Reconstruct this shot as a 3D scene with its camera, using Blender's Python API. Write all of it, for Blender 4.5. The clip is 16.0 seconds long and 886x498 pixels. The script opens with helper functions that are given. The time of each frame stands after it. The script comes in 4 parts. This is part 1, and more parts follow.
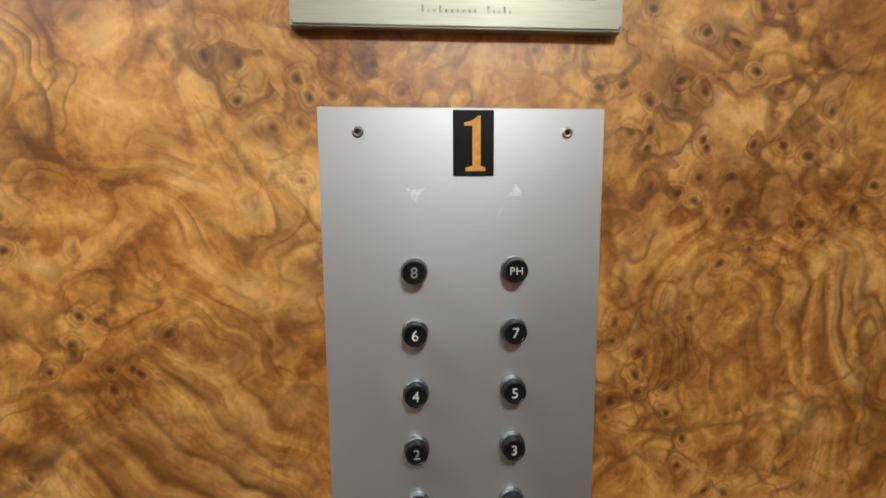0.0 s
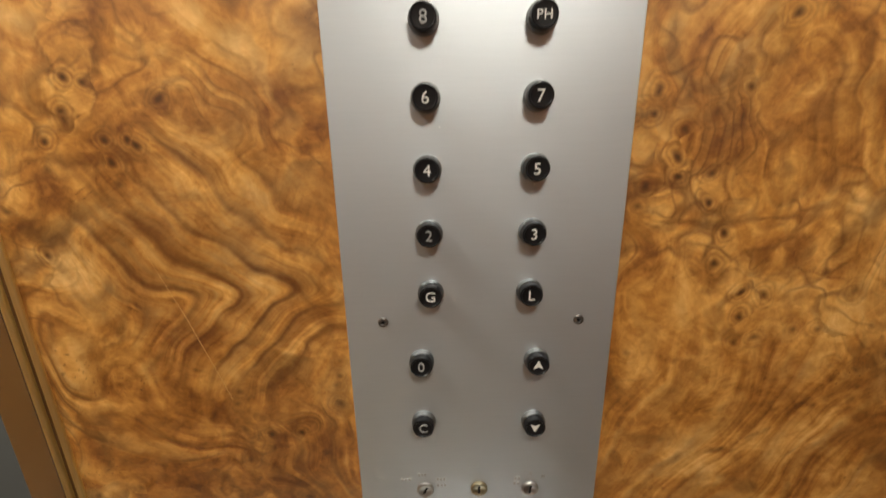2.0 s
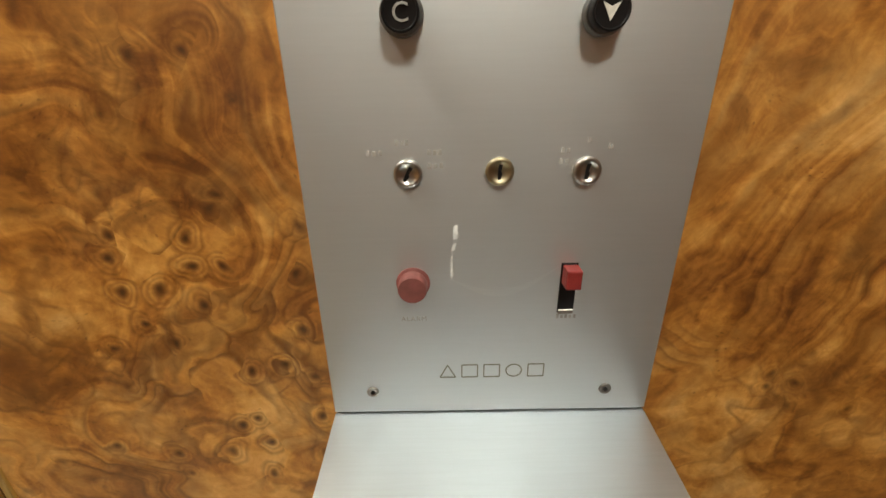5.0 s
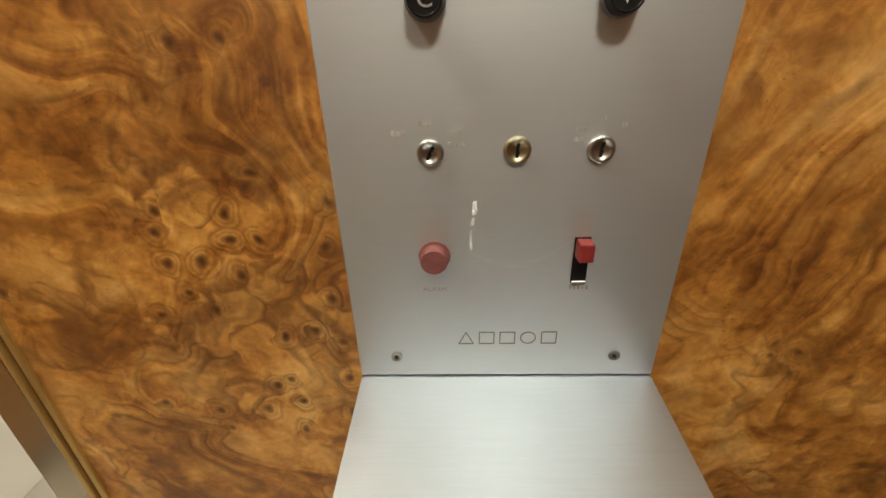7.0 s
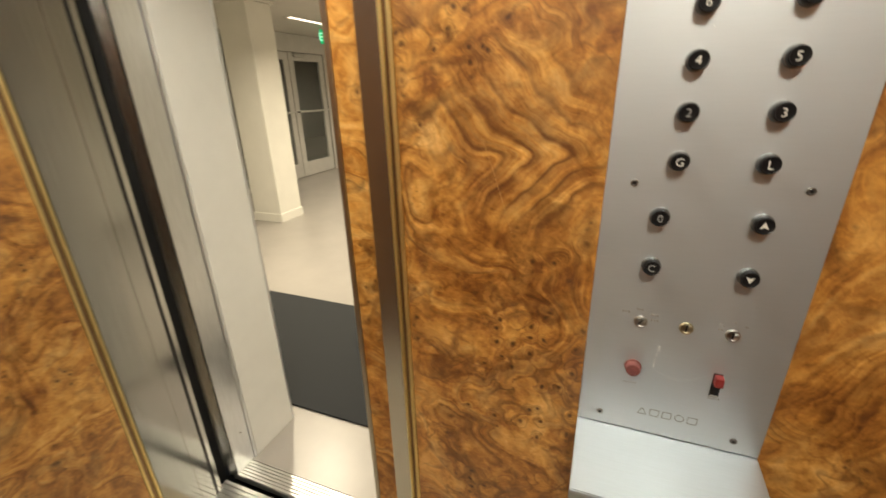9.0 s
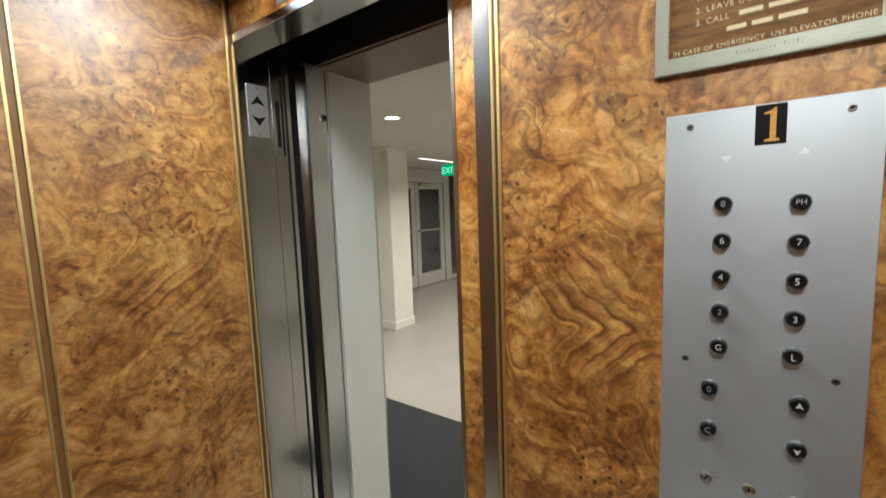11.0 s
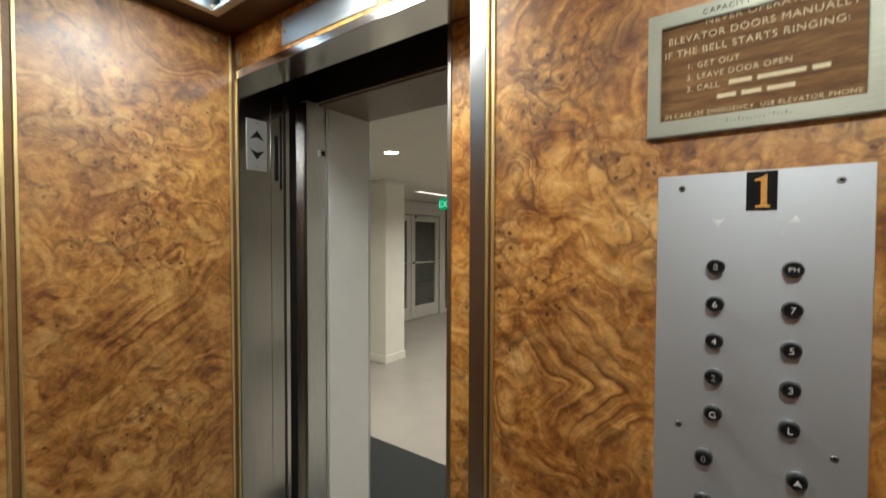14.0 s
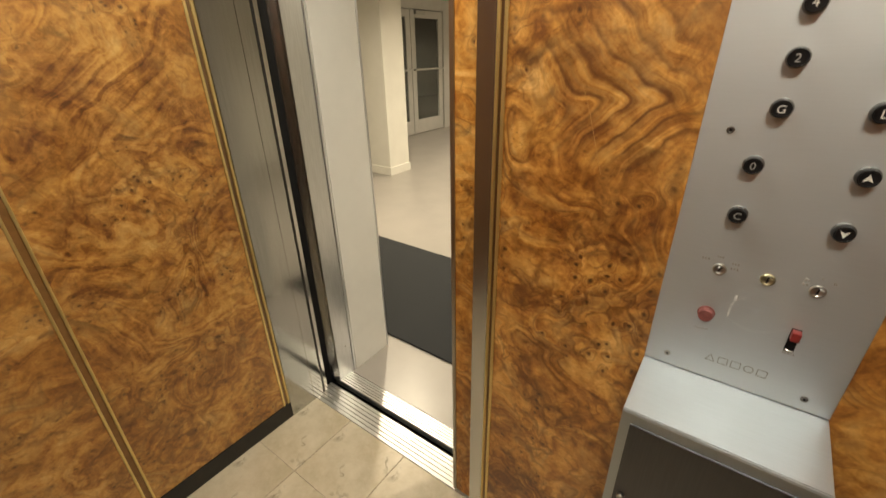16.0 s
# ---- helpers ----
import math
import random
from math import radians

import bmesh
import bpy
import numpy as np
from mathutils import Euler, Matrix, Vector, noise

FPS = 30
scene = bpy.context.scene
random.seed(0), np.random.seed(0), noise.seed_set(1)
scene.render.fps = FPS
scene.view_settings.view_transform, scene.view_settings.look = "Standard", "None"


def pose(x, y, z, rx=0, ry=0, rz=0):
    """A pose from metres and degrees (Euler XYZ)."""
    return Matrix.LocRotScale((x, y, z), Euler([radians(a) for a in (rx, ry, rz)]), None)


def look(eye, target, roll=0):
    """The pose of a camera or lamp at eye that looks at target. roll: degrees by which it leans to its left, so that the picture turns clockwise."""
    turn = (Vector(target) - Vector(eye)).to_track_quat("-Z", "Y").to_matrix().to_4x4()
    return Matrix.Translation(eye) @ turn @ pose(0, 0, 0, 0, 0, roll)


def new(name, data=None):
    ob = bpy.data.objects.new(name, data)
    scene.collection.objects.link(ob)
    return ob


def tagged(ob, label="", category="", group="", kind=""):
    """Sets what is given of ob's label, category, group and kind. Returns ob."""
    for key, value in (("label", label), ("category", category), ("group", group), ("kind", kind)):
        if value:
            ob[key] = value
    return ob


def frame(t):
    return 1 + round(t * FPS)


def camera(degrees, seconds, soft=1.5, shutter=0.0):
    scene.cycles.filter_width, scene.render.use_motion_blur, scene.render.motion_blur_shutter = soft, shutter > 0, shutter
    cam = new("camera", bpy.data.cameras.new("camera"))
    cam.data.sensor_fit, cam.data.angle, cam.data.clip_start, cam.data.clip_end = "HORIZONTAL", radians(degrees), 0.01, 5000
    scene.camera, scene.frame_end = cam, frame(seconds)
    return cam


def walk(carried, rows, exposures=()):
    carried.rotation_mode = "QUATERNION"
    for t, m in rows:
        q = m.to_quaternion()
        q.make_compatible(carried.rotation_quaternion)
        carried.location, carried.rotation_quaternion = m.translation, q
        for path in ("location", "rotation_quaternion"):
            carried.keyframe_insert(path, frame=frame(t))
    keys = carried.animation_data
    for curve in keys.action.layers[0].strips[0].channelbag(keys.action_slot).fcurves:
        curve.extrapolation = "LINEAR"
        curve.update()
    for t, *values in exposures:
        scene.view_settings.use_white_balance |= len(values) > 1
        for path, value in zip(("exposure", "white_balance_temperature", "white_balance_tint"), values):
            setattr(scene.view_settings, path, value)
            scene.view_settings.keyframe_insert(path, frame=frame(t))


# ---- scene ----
cam = camera(94.2, 16.0, soft=1.5, shutter=0.4)
PATH = [
    (0, (-0.042, -0.36, 1.6), (0.088, 1.624, 1.381), -0.4),
    (0.5, (-0.027, -0.346, 1.578), (0.013, 1.632, 1.285), -0.5),
    (1, (-0.026, -0.349, 1.528), (-0.02, 1.624, 1.197), -0.4),
    (1.5, (-0.027, -0.347, 1.499), (-0.034, 1.598, 1.033), -0.7),
    (2, (-0.031, -0.347, 1.465), (-0.039, 1.57, 0.897), -1.0),
    (2.5, (-0.037, -0.333, 1.414), (-0.047, 1.565, 0.781), -1.2),
    (3, (-0.031, -0.31, 1.369), (-0.049, 1.566, 0.673), -1.4),
    (3.5, (-0.04, -0.279, 1.304), (-0.053, 1.59, 0.591), -1.4),
    (4, (-0.032, -0.255, 1.235), (-0.045, 1.624, 0.553), -1.3),
    (4.5, (-0.033, -0.253, 1.187), (-0.038, 1.613, 0.467), -1.2),
    (5, (-0.034, -0.255, 1.155), (-0.038, 1.59, 0.383), -1.0),
    (7.5, (-0.042, -0.286, 1.169), (-0.166, 1.502, 0.283), -2.3),
    (8, (-0.08, -0.35, 1.252), (-0.32, 1.44, 0.393), -2.0),
    (8.5, (-0.123, -0.467, 1.343), (-0.576, 1.307, 0.539), -1.6),
    (9, (-0.126, -0.566, 1.41), (-0.813, 1.166, 0.684), -1.5),
    (9.5, (-0.085, -0.644, 1.454), (-1.013, 1.012, 0.825), -1.4),
    (12, (-0.017, -0.765, 1.601), (-1.205, 0.843, 1.657), -0.1),
    (12.5, (-0.015, -0.761, 1.615), (-1.186, 0.853, 1.77), 0.2),
    (13, (-0.008, -0.765, 1.616), (-1.162, 0.859, 1.801), 0.5),
    (13.5, (-0.008, -0.753, 1.608), (-1.156, 0.881, 1.727), 0.7),
    (14, (-0.022, -0.737, 1.583), (-1.177, 0.895, 1.53), 0.2),
    (14.5, (-0.047, -0.693, 1.535), (-1.205, 0.91, 1.233), -0.3),
    (15, (-0.065, -0.659, 1.481), (-1.204, 0.889, 0.925), -1.1),
    (15.5, (-0.073, -0.65, 1.43), (-1.177, 0.837, 0.676), -1.4),
    (16, (-0.069, -0.66, 1.392), (-1.136, 0.792, 0.524), -1.1),
]
# stops, kelvin and tint along the way: the picture brightens over the dim lower wall and cools towards the ceiling lamp
EXPOSURE = [(0, -0.25, 5950, 9), (1, -0.25, 6250, 9), (2, -0.02, 6500, 9), (3.5, 0.24, 6800, 6), (5, 0.22, 6750, 5), (7.5, 0.2, 6950, 7), (8.5, 0.3, 7100, 8), (9.5, 0.1, 6550, 6), (12, -0.38, 5450, 5), (13, -0.54, 5450, 6), (14, -0.5, 5850, 6), (15, -0.2, 6850, 7), (16, 0.0, 7150, 8)]
walk(cam, [(t, look(eye, target, roll)) for t, eye, target, roll in PATH], exposures=EXPOSURE)

# ---- world and light ----
world = bpy.data.worlds.new("night")
scene.world = world
world.use_nodes = True
world.node_tree.nodes["Background"].inputs[0].default_value = (0.02, 0.025, 0.035, 1)
world.node_tree.nodes["Background"].inputs[1].default_value = 0.3


def lamp(name, kind, place, target, power, size=0.2, colour=(1, 1, 1), spread=180):
    data = bpy.data.lights.new(name, kind)
    data.energy, data.color = power, colour
    if kind == "AREA":
        data.shape, data.size, data.spread = "DISK", size, radians(spread)
    else:
        data.shadow_soft_size = size
    ob = new(name, data)
    ob.matrix_world = look(place, target)
    return ob


CEIL_GLOW, TUBE_GLOW, LOBBY_WATTS = 84.0, 8.0, 46.0


# ---- materials ----
class Nodes:
    """A small writer of node materials."""

    def __init__(self, name):
        self.mat = bpy.data.materials.new(name)
        self.mat.use_nodes = True
        self.tree = self.mat.node_tree
        self.bsdf = self.tree.nodes["Principled BSDF"]

    def add(self, kind, ins=(), operation="", data_type="", blend_type=""):
        n = self.tree.nodes.new(kind)
        if operation:
            n.operation = operation
        if data_type:
            n.data_type = data_type
        if blend_type:
            n.blend_type = blend_type
        for k, v in dict(ins).items():
            self.put(n, k, v)
        return n

    def put(self, node, key, value):
        if isinstance(value, bpy.types.NodeSocket):
            self.tree.links.new(value, node.inputs[key])
        else:
            node.inputs[key].default_value = value

    def maths(self, op, a, b=0.0, c=0.0):
        return self.add("ShaderNodeMath", {0: a, 1: b, 2: c}, operation=op).outputs[0]

    def vec(self, op, a, b):
        return self.add("ShaderNodeVectorMath", {0: a, 1: b}, operation=op).outputs[0]

    def scale(self, a, f):
        n = self.add("ShaderNodeVectorMath", {0: a}, operation="SCALE")
        self.put(n, "Scale", f)
        return n.outputs[0]

    def coords(self, stretch=(1, 1, 1)):
        t = self.add("ShaderNodeTexCoord").outputs["Object"]
        return self.vec("MULTIPLY", t, stretch)

    def noise(self, v, scale, detail=3.0, rough=0.55, distort=0.0, colour=False):
        n = self.add("ShaderNodeTexNoise", {"Vector": v, "Scale": scale, "Detail": detail, "Roughness": rough, "Distortion": distort})
        return n.outputs["Color" if colour else "Fac"]

    def ramp(self, fac, stops, mode="LINEAR"):
        n = self.add("ShaderNodeValToRGB", {"Fac": fac})
        r = n.color_ramp
        r.interpolation = mode
        while len(r.elements) < len(stops):
            r.elements.new(0.5)
        for e, (p, c) in zip(r.elements, stops):
            e.position = p
            e.color = (*c, 1) if isinstance(c, tuple) else (c, c, c, 1)
        return n.outputs[0]

    def mix(self, fac, a, b, blend="MIX"):
        n = self.add("ShaderNodeMix", data_type="RGBA", blend_type=blend)
        self.put(n, 0, fac)
        self.put(n, 6, a if isinstance(a, bpy.types.NodeSocket) else (*a, 1))
        self.put(n, 7, b if isinstance(b, bpy.types.NodeSocket) else (*b, 1))
        return n.outputs[2]

    def bump(self, height, strength, distance=0.002):
        n = self.add("ShaderNodeBump", {"Height": height, "Strength": strength, "Distance": distance})
        self.put(self.bsdf, "Normal", n.outputs[0])

    def set(self, **kw):
        for k, v in kw.items():
            key = k.replace("_", " ").title().replace("Ior", "IOR")
            if isinstance(v, tuple) and len(v) == 3:
                v = (*v, 1)
            self.put(self.bsdf, key, v)
        return self


def burl(name, shift, dark=1.0, rings=(), flows=(), eye_spots=(), size=1.3, eyes=1.0, smoke=0.55, ink=0.9, gloss=1.0):
    """Burl veneer laid flat on a wall: one growth field whose bands run round knots and eyes. flows: (x, z, radius, across x, across z, bend z, bend, force)
    gives places where the growth runs straight or bent; rings: (x, z, radius) ring knots; eye_spots: (x, z, radius) where eyes crowd."""
    m = Nodes(name)
    xyz = m.add("ShaderNodeSeparateXYZ", {0: m.add("ShaderNodeTexCoord").outputs["Object"]})
    flat = m.add("ShaderNodeCombineXYZ", {0: m.maths("ADD", xyz.outputs[0], xyz.outputs[1]), 1: xyz.outputs[2]}).outputs[0]
    p = m.scale(m.vec("ADD", flat, shift), size)
    half = (0.5, 0.5, 0.5)
    mul, add = (lambda a, b: m.maths("MULTIPLY", a, b)), (lambda a, b: m.maths("ADD", a, b))

    def warp(v, scale, amount, detail=1.0):
        return m.vec("ADD", v, m.scale(m.vec("SUBTRACT", m.noise(v, scale, detail, 0.5, 0.0, True), half), amount))

    def band(field, scale, detail=2.0, rough=0.55):
        n = m.add("ShaderNodeTexNoise", {"Scale": 1.0, "Detail": detail, "Roughness": rough})
        n.noise_dimensions = "1D"
        m.put(n, "W", mul(field, scale))
        return n.outputs["Fac"]

    def away(v, x, z):
        return m.add("ShaderNodeVectorMath", {0: v, 1: (x, z, 0)}, operation="DISTANCE").outputs["Value"]

    big = warp(p, 3.2, 0.24)
    mid = warp(big, 9.0, 0.09, 1.0)
    fine = warp(mid, 30.0, 0.024, 2.0)
    sway = warp(warp(flat, 6.0, 0.055), 20.0, 0.022, 2.0)
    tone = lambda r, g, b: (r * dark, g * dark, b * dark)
    deep = tone(0.055, 0.017, 0.004)

    # growth field, in metres across the growth
    field = add(mul(m.noise(big, 3.4, 1.0, 0.5, 0.3), 0.50), mul(m.noise(mid, 10.0, 1.0, 0.5, 0.2), 0.10))
    for x, z, radius in rings:
        d = m.maths("DIVIDE", away(sway, x, z), radius)
        field = add(field, mul(m.maths("EXPONENT", mul(mul(d, d), -1.6)), radius * 1.1))
    # eyes: rounded cells in crowds, which bend the growth
    where = m.ramp(m.noise(p, 4.4, 2.0, 0.5, 0.5), [(0.46, 0.0), (0.58, 1.0)])
    streams, calm = [], None
    loose = warp(warp(flat, 4.0, 0.12), 11.0, 0.06, 2.0)
    for x, z, radius, ax, az, bz, bend, force in flows:
        uv = m.add("ShaderNodeSeparateXYZ", {0: loose})
        run = add(mul(uv.outputs[0], ax), mul(uv.outputs[1], az))
        if bend:
            run = add(run, mul(m.maths("SMOOTH_MAX", m.maths("SUBTRACT", uv.outputs[1], bz), m.maths("SUBTRACT", bz, uv.outputs[1]), 0.03), bend))
        near = m.ramp(add(m.maths("DIVIDE", away(sway, x, z), radius), mul(m.maths("SUBTRACT", m.noise(flat, 9.0, 2.0), 0.5), 0.7)), [(0.45, 1.0), (1.0, 0.0)], "EASE")
        streams.append((run, near, force))
        calm = near if calm is None else m.maths("MAXIMUM", calm, near)
    if calm is not None:
        where = mul(where, m.maths("SUBTRACT", 1.0, mul(calm, 0.85)))
    for x, z, radius in eye_spots:
        where = m.maths("MAXIMUM", where, m.ramp(m.maths("DIVIDE", away(sway, x, z), radius), [(0.6, 1.0), (1.0, 0.0)]))
    cells = []
    for scale, keep, jitter in ((15.0, 0.42, 0.075), (31.0, 0.45, 0.030)):
        v = m.add("ShaderNodeTexVoronoi", {"Vector": warp(p, 19.0, jitter, 2.0), "Scale": scale, "Randomness": 0.95})
        v.voronoi_dimensions = "2D"
        pick = m.ramp(m.add("ShaderNodeSeparateColor", {0: v.outputs["Color"]}).outputs[0], [(keep, 0.0), (keep + 0.2, 1.0)])
        on = mul(mul(where, pick), eyes)
        cells.append((v.outputs["Distance"], on))
        hump = m.ramp(v.outputs["Distance"], [(0.0, 1.0), (0.25, 0.75), (0.55, 0.0)], "EASE")
        field = add(field, mul(mul(hump, on), 0.5 / scale))

    # colour: soft clouds and fleck, with wide bands of the growth field laid over them
    cloud = add(mul(m.noise(mid, 6.5, 3.0, 0.55, 0.3), 0.6), mul(m.noise(warp(p, 14.0, 0.05, 2.0), 17.0, 3.0, 0.6, 0.5), 0.4))
    fleck = m.noise(warp(p, 24.0, 0.03, 2.0), 46.0, 4.0, 0.65, 0.6)
    bands = add(mul(band(field, 26.0, 1.0), 0.7), mul(band(field, 80.0, 2.0, 0.6), 0.3))
    for run, near, force in streams:
        strand = add(mul(band(run, 42.0, 1.0), 0.55), mul(band(run, 120.0, 2.0, 0.6), 0.45))
        bands = m.add("ShaderNodeMix", {0: near, 2: bands, 3: strand}).outputs[0]
    value = add(mul(bands, 0.36), add(mul(cloud, 0.56), mul(fleck, 0.20)))
    c = m.ramp(value, [(0.43, tone(0.17, 0.055, 0.008)), (0.48, tone(0.33, 0.117, 0.017)), (0.54, tone(0.56, 0.236, 0.041)), (0.60, tone(0.78, 0.39, 0.092)), (0.69, tone(0.97, 0.575, 0.195))])
    # smoky brown drifts that follow the growth
    drift = m.ramp(add(mul(m.noise(mid, 8.0, 3.0, 0.6, 0.4), 0.75), mul(bands, 0.25)), [(0.50, 0.0), (0.63, smoke)])
    c = m.mix(drift, c, tone(0.20, 0.070, 0.012))

    # growth lines, dark on one side and fading on the other, only where the figure is strong
    def lines(run, scale, strength, c):
        saw = m.maths("FRACT", add(mul(run, scale), mul(m.noise(fine, 7.0, 2.0), 1.1)))
        line = m.ramp(saw, [(0.0, 0.0), (0.2, 1.0), (0.42, 0.45), (0.85, 0.0)], "EASE")
        return m.mix(mul(mul(line, strength), ink), c, tone(0.150, 0.046, 0.007))

    clear = 1.0 if calm is None else m.maths("SUBTRACT", 1.0, calm)
    c = lines(field, 30.0, mul(m.ramp(m.noise(p, 4.0, 2.0, 0.5, 0.6), [(0.48, 0.0), (0.62, 0.85)]), clear), c)
    c = lines(field, 62.0, mul(m.ramp(m.noise(p, 8.0, 2.0, 0.5, 0.6), [(0.48, 0.0), (0.64, 0.65)]), clear), c)
    broken = m.ramp(m.noise(mid, 9.0, 2.0), [(0.38, 0.2), (0.58, 1.0)])
    for run, near, force in streams:
        c = lines(run, 21.0, mul(mul(near, broken), force), c)
        c = lines(run, 52.0, mul(mul(near, broken), 0.28 * force), c)
    # short curly strokes
    curl = m.maths("ABSOLUTE", m.maths("SUBTRACT", m.noise(warp(p, 10.0, 0.13, 2.0), 15.0, 1.0, 0.5, 0.4), 0.5))
    curls = mul(m.ramp(curl, [(0.0, 0.75), (0.018, 0.5), (0.055, 0.0)], "EASE"), m.ramp(m.noise(p, 7.0, 2.0, 0.5, 0.5), [(0.42, 0.0), (0.58, 0.9)]))
    c = m.mix(mul(mul(curls, clear), ink), c, tone(0.185, 0.060, 0.010))
    # the large cells are pale inside with a dark winding rim; the small ones have a brown iris, a paler ring and a dark pupil
    dist, on = cells[0]
    c = m.mix(mul(on, m.ramp(dist, [(0.0, 0.2), (0.30, 0.2), (0.46, 0.0)])), c, tone(0.82, 0.44, 0.11))
    c = m.mix(mul(on, m.ramp(dist, [(0.30, 0.0), (0.43, 0.6), (0.50, 0.5), (0.68, 0.0)], "EASE")), c, tone(0.15, 0.049, 0.008))
    dist, on = cells[1]
    iris = m.ramp(dist, [(0.0, 1.0), (0.14, 0.8), (0.24, 0.15), (0.31, 0.45), (0.42, 0.0)])
    c = m.mix(mul(on, mul(iris, 0.9)), c, tone(0.14, 0.048, 0.009))
    c = m.mix(mul(on, m.ramp(dist, [(0.40, 0.0), (0.48, 0.45), (0.60, 0.0)])), c, tone(0.17, 0.056, 0.010))
    c = m.mix(mul(on, m.ramp(dist, [(0.03, 0.75), (0.14, 0.0)])), c, deep)
    # dark knots and pin pits
    knot = m.ramp(m.noise(mid, 11.0, 2.0, 0.5, 0.8), [(0.61, 0.0), (0.76, 0.6)])
    c = m.mix(knot, c, tone(0.070, 0.024, 0.006))
    pit = m.add("ShaderNodeTexVoronoi", {"Vector": fine, "Scale": 70.0})
    pit.voronoi_dimensions = "2D"
    dots = m.ramp(pit.outputs["Distance"], [(0.04, 1.0), (0.13, 0.0)])
    c = m.mix(mul(dots, m.ramp(m.noise(p, 12.0, 2.0), [(0.56, 0.0), (0.68, 0.45 * eyes)])), c, deep)
    grain = m.noise(fine, 130.0, 4.0, 0.65)
    c = m.mix(0.22, c, m.ramp(grain, [(0.3, 0.1), (0.7, 0.92)]), "SOFT_LIGHT")
    m.set(base_color=c, roughness=m.ramp(m.noise(p, 14.0, 3.0), [(0.3, 0.38), (0.7, 0.48)]))
    m.put(m.bsdf, "Specular IOR Level", gloss)
    m.bump(m.noise(p, 380.0, 2.0), 0.05, 0.001)
    return m.mat


def metal(name, colour, rough, stretch=(1, 1, 1), grain=0.12, scale=240.0, bump=0.05, smear=0.08, aniso=0.0):
    m = Nodes(name)
    v = m.coords(stretch)
    g = m.noise(v, scale, 2.0, 0.6)
    s = m.noise(m.coords(), 9.0, 4.0, 0.6, 0.4)
    lo, hi = (tuple(c * (1 - grain) for c in colour), tuple(min(1, c * (1 + grain)) for c in colour))
    m.set(base_color=m.ramp(g, [(0.25, lo), (0.75, hi)]), metallic=1.0)
    m.set(roughness=m.maths("ADD", m.maths("MULTIPLY", s, smear * 2), rough - smear + 0.04))
    if aniso:
        t = m.add("ShaderNodeTangent")
        t.direction_type, t.axis = "RADIAL", "Z"
        m.set(anisotropic=aniso, anisotropic_rotation=0.25)
        m.put(m.bsdf, "Tangent", t.outputs[0])
    m.bump(g, bump, 0.0006)
    return m.mat


def plain(name, colour, rough=0.5, mottle=0.12, scale=18.0, bump=0.05, spec=0.5, metallic=0.0):
    m = Nodes(name)
    n = m.noise(m.coords(), scale, 5.0, 0.6)
    c = m.ramp(n, [(0.3, tuple(x * (1 - mottle) for x in colour)), (0.7, tuple(min(1, x * (1 + mottle)) for x in colour))])
    m.set(base_color=c, roughness=rough, metallic=metallic)
    m.put(m.bsdf, "Specular IOR Level", spec)
    if bump:
        m.bump(m.noise(m.coords(), scale * 14, 2.0), bump, 0.001)
    return m.mat


def glow(name, colour, strength):
    m = Nodes(name)
    m.set(base_color=tuple(0.6 * v for v in colour), emission_color=colour, emission_strength=strength)
    return m.mat


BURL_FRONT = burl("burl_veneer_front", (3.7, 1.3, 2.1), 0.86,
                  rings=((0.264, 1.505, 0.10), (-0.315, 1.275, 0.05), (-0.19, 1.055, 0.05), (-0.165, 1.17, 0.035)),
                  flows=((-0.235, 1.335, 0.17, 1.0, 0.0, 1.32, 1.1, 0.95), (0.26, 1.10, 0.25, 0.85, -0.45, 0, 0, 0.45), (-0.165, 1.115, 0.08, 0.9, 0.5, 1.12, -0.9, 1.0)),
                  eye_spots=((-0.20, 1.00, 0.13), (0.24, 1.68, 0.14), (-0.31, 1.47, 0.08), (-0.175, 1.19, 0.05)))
# side veneer toned below the front one: light falloff put into its colour
BURL_SIDE_DIM = burl("burl_veneer_side_dim", (7.1, 5.2, 0.4), 0.64, flows=((-1.66, 1.32, 0.20, 0.8, -0.35, 1.42, 0.5, 0.8), (-1.86, 0.62, 0.15, 0.9, 0.3, 0, 0, 0.6)),
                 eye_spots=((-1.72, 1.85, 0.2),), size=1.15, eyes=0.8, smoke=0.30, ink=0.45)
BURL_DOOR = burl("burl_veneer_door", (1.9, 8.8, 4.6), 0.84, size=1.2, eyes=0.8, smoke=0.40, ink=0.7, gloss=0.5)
# made-up dark finish for the unseen walls, to hold bounced light down
UNSEEN_PANEL = plain("dark_unseen_panel", (0.125, 0.058, 0.026), 0.36, 0.3, 7.0, 0.03)
PLATE = metal("brushed_aluminium_plate", (0.66, 0.70, 0.73), 0.48, (0.04, 1, 1), 0.014, 500.0, 0.01, 0.05, 0.3)
STEEL = metal("stainless_steel", (0.62, 0.615, 0.60), 0.13, (1, 1, 0.02), 0.06, 420.0, 0.015, 0.025)
ALU = metal("aluminium_trim", (0.74, 0.76, 0.785), 0.30, (1, 1, 0.05), 0.08, 300.0, 0.03)
SILL = metal("sill_aluminium", (0.70, 0.70, 0.68), 0.38, (0.05, 1, 1), 0.14, 300.0, 0.05, 0.12)
BRASS = metal("brass_trim", (0.84, 0.68, 0.32), 0.42, (1, 1, 0.05), 0.12, 260.0, 0.03)
BRONZE = metal("bronze_strip", (0.32, 0.215, 0.13), 0.42, (1, 1, 0.05), 0.12, 260.0, 0.03)
AMBER_STRIP = plain("amber_joint_strip", (0.20, 0.10, 0.032), 0.4, 0.15, 40.0, 0.02)
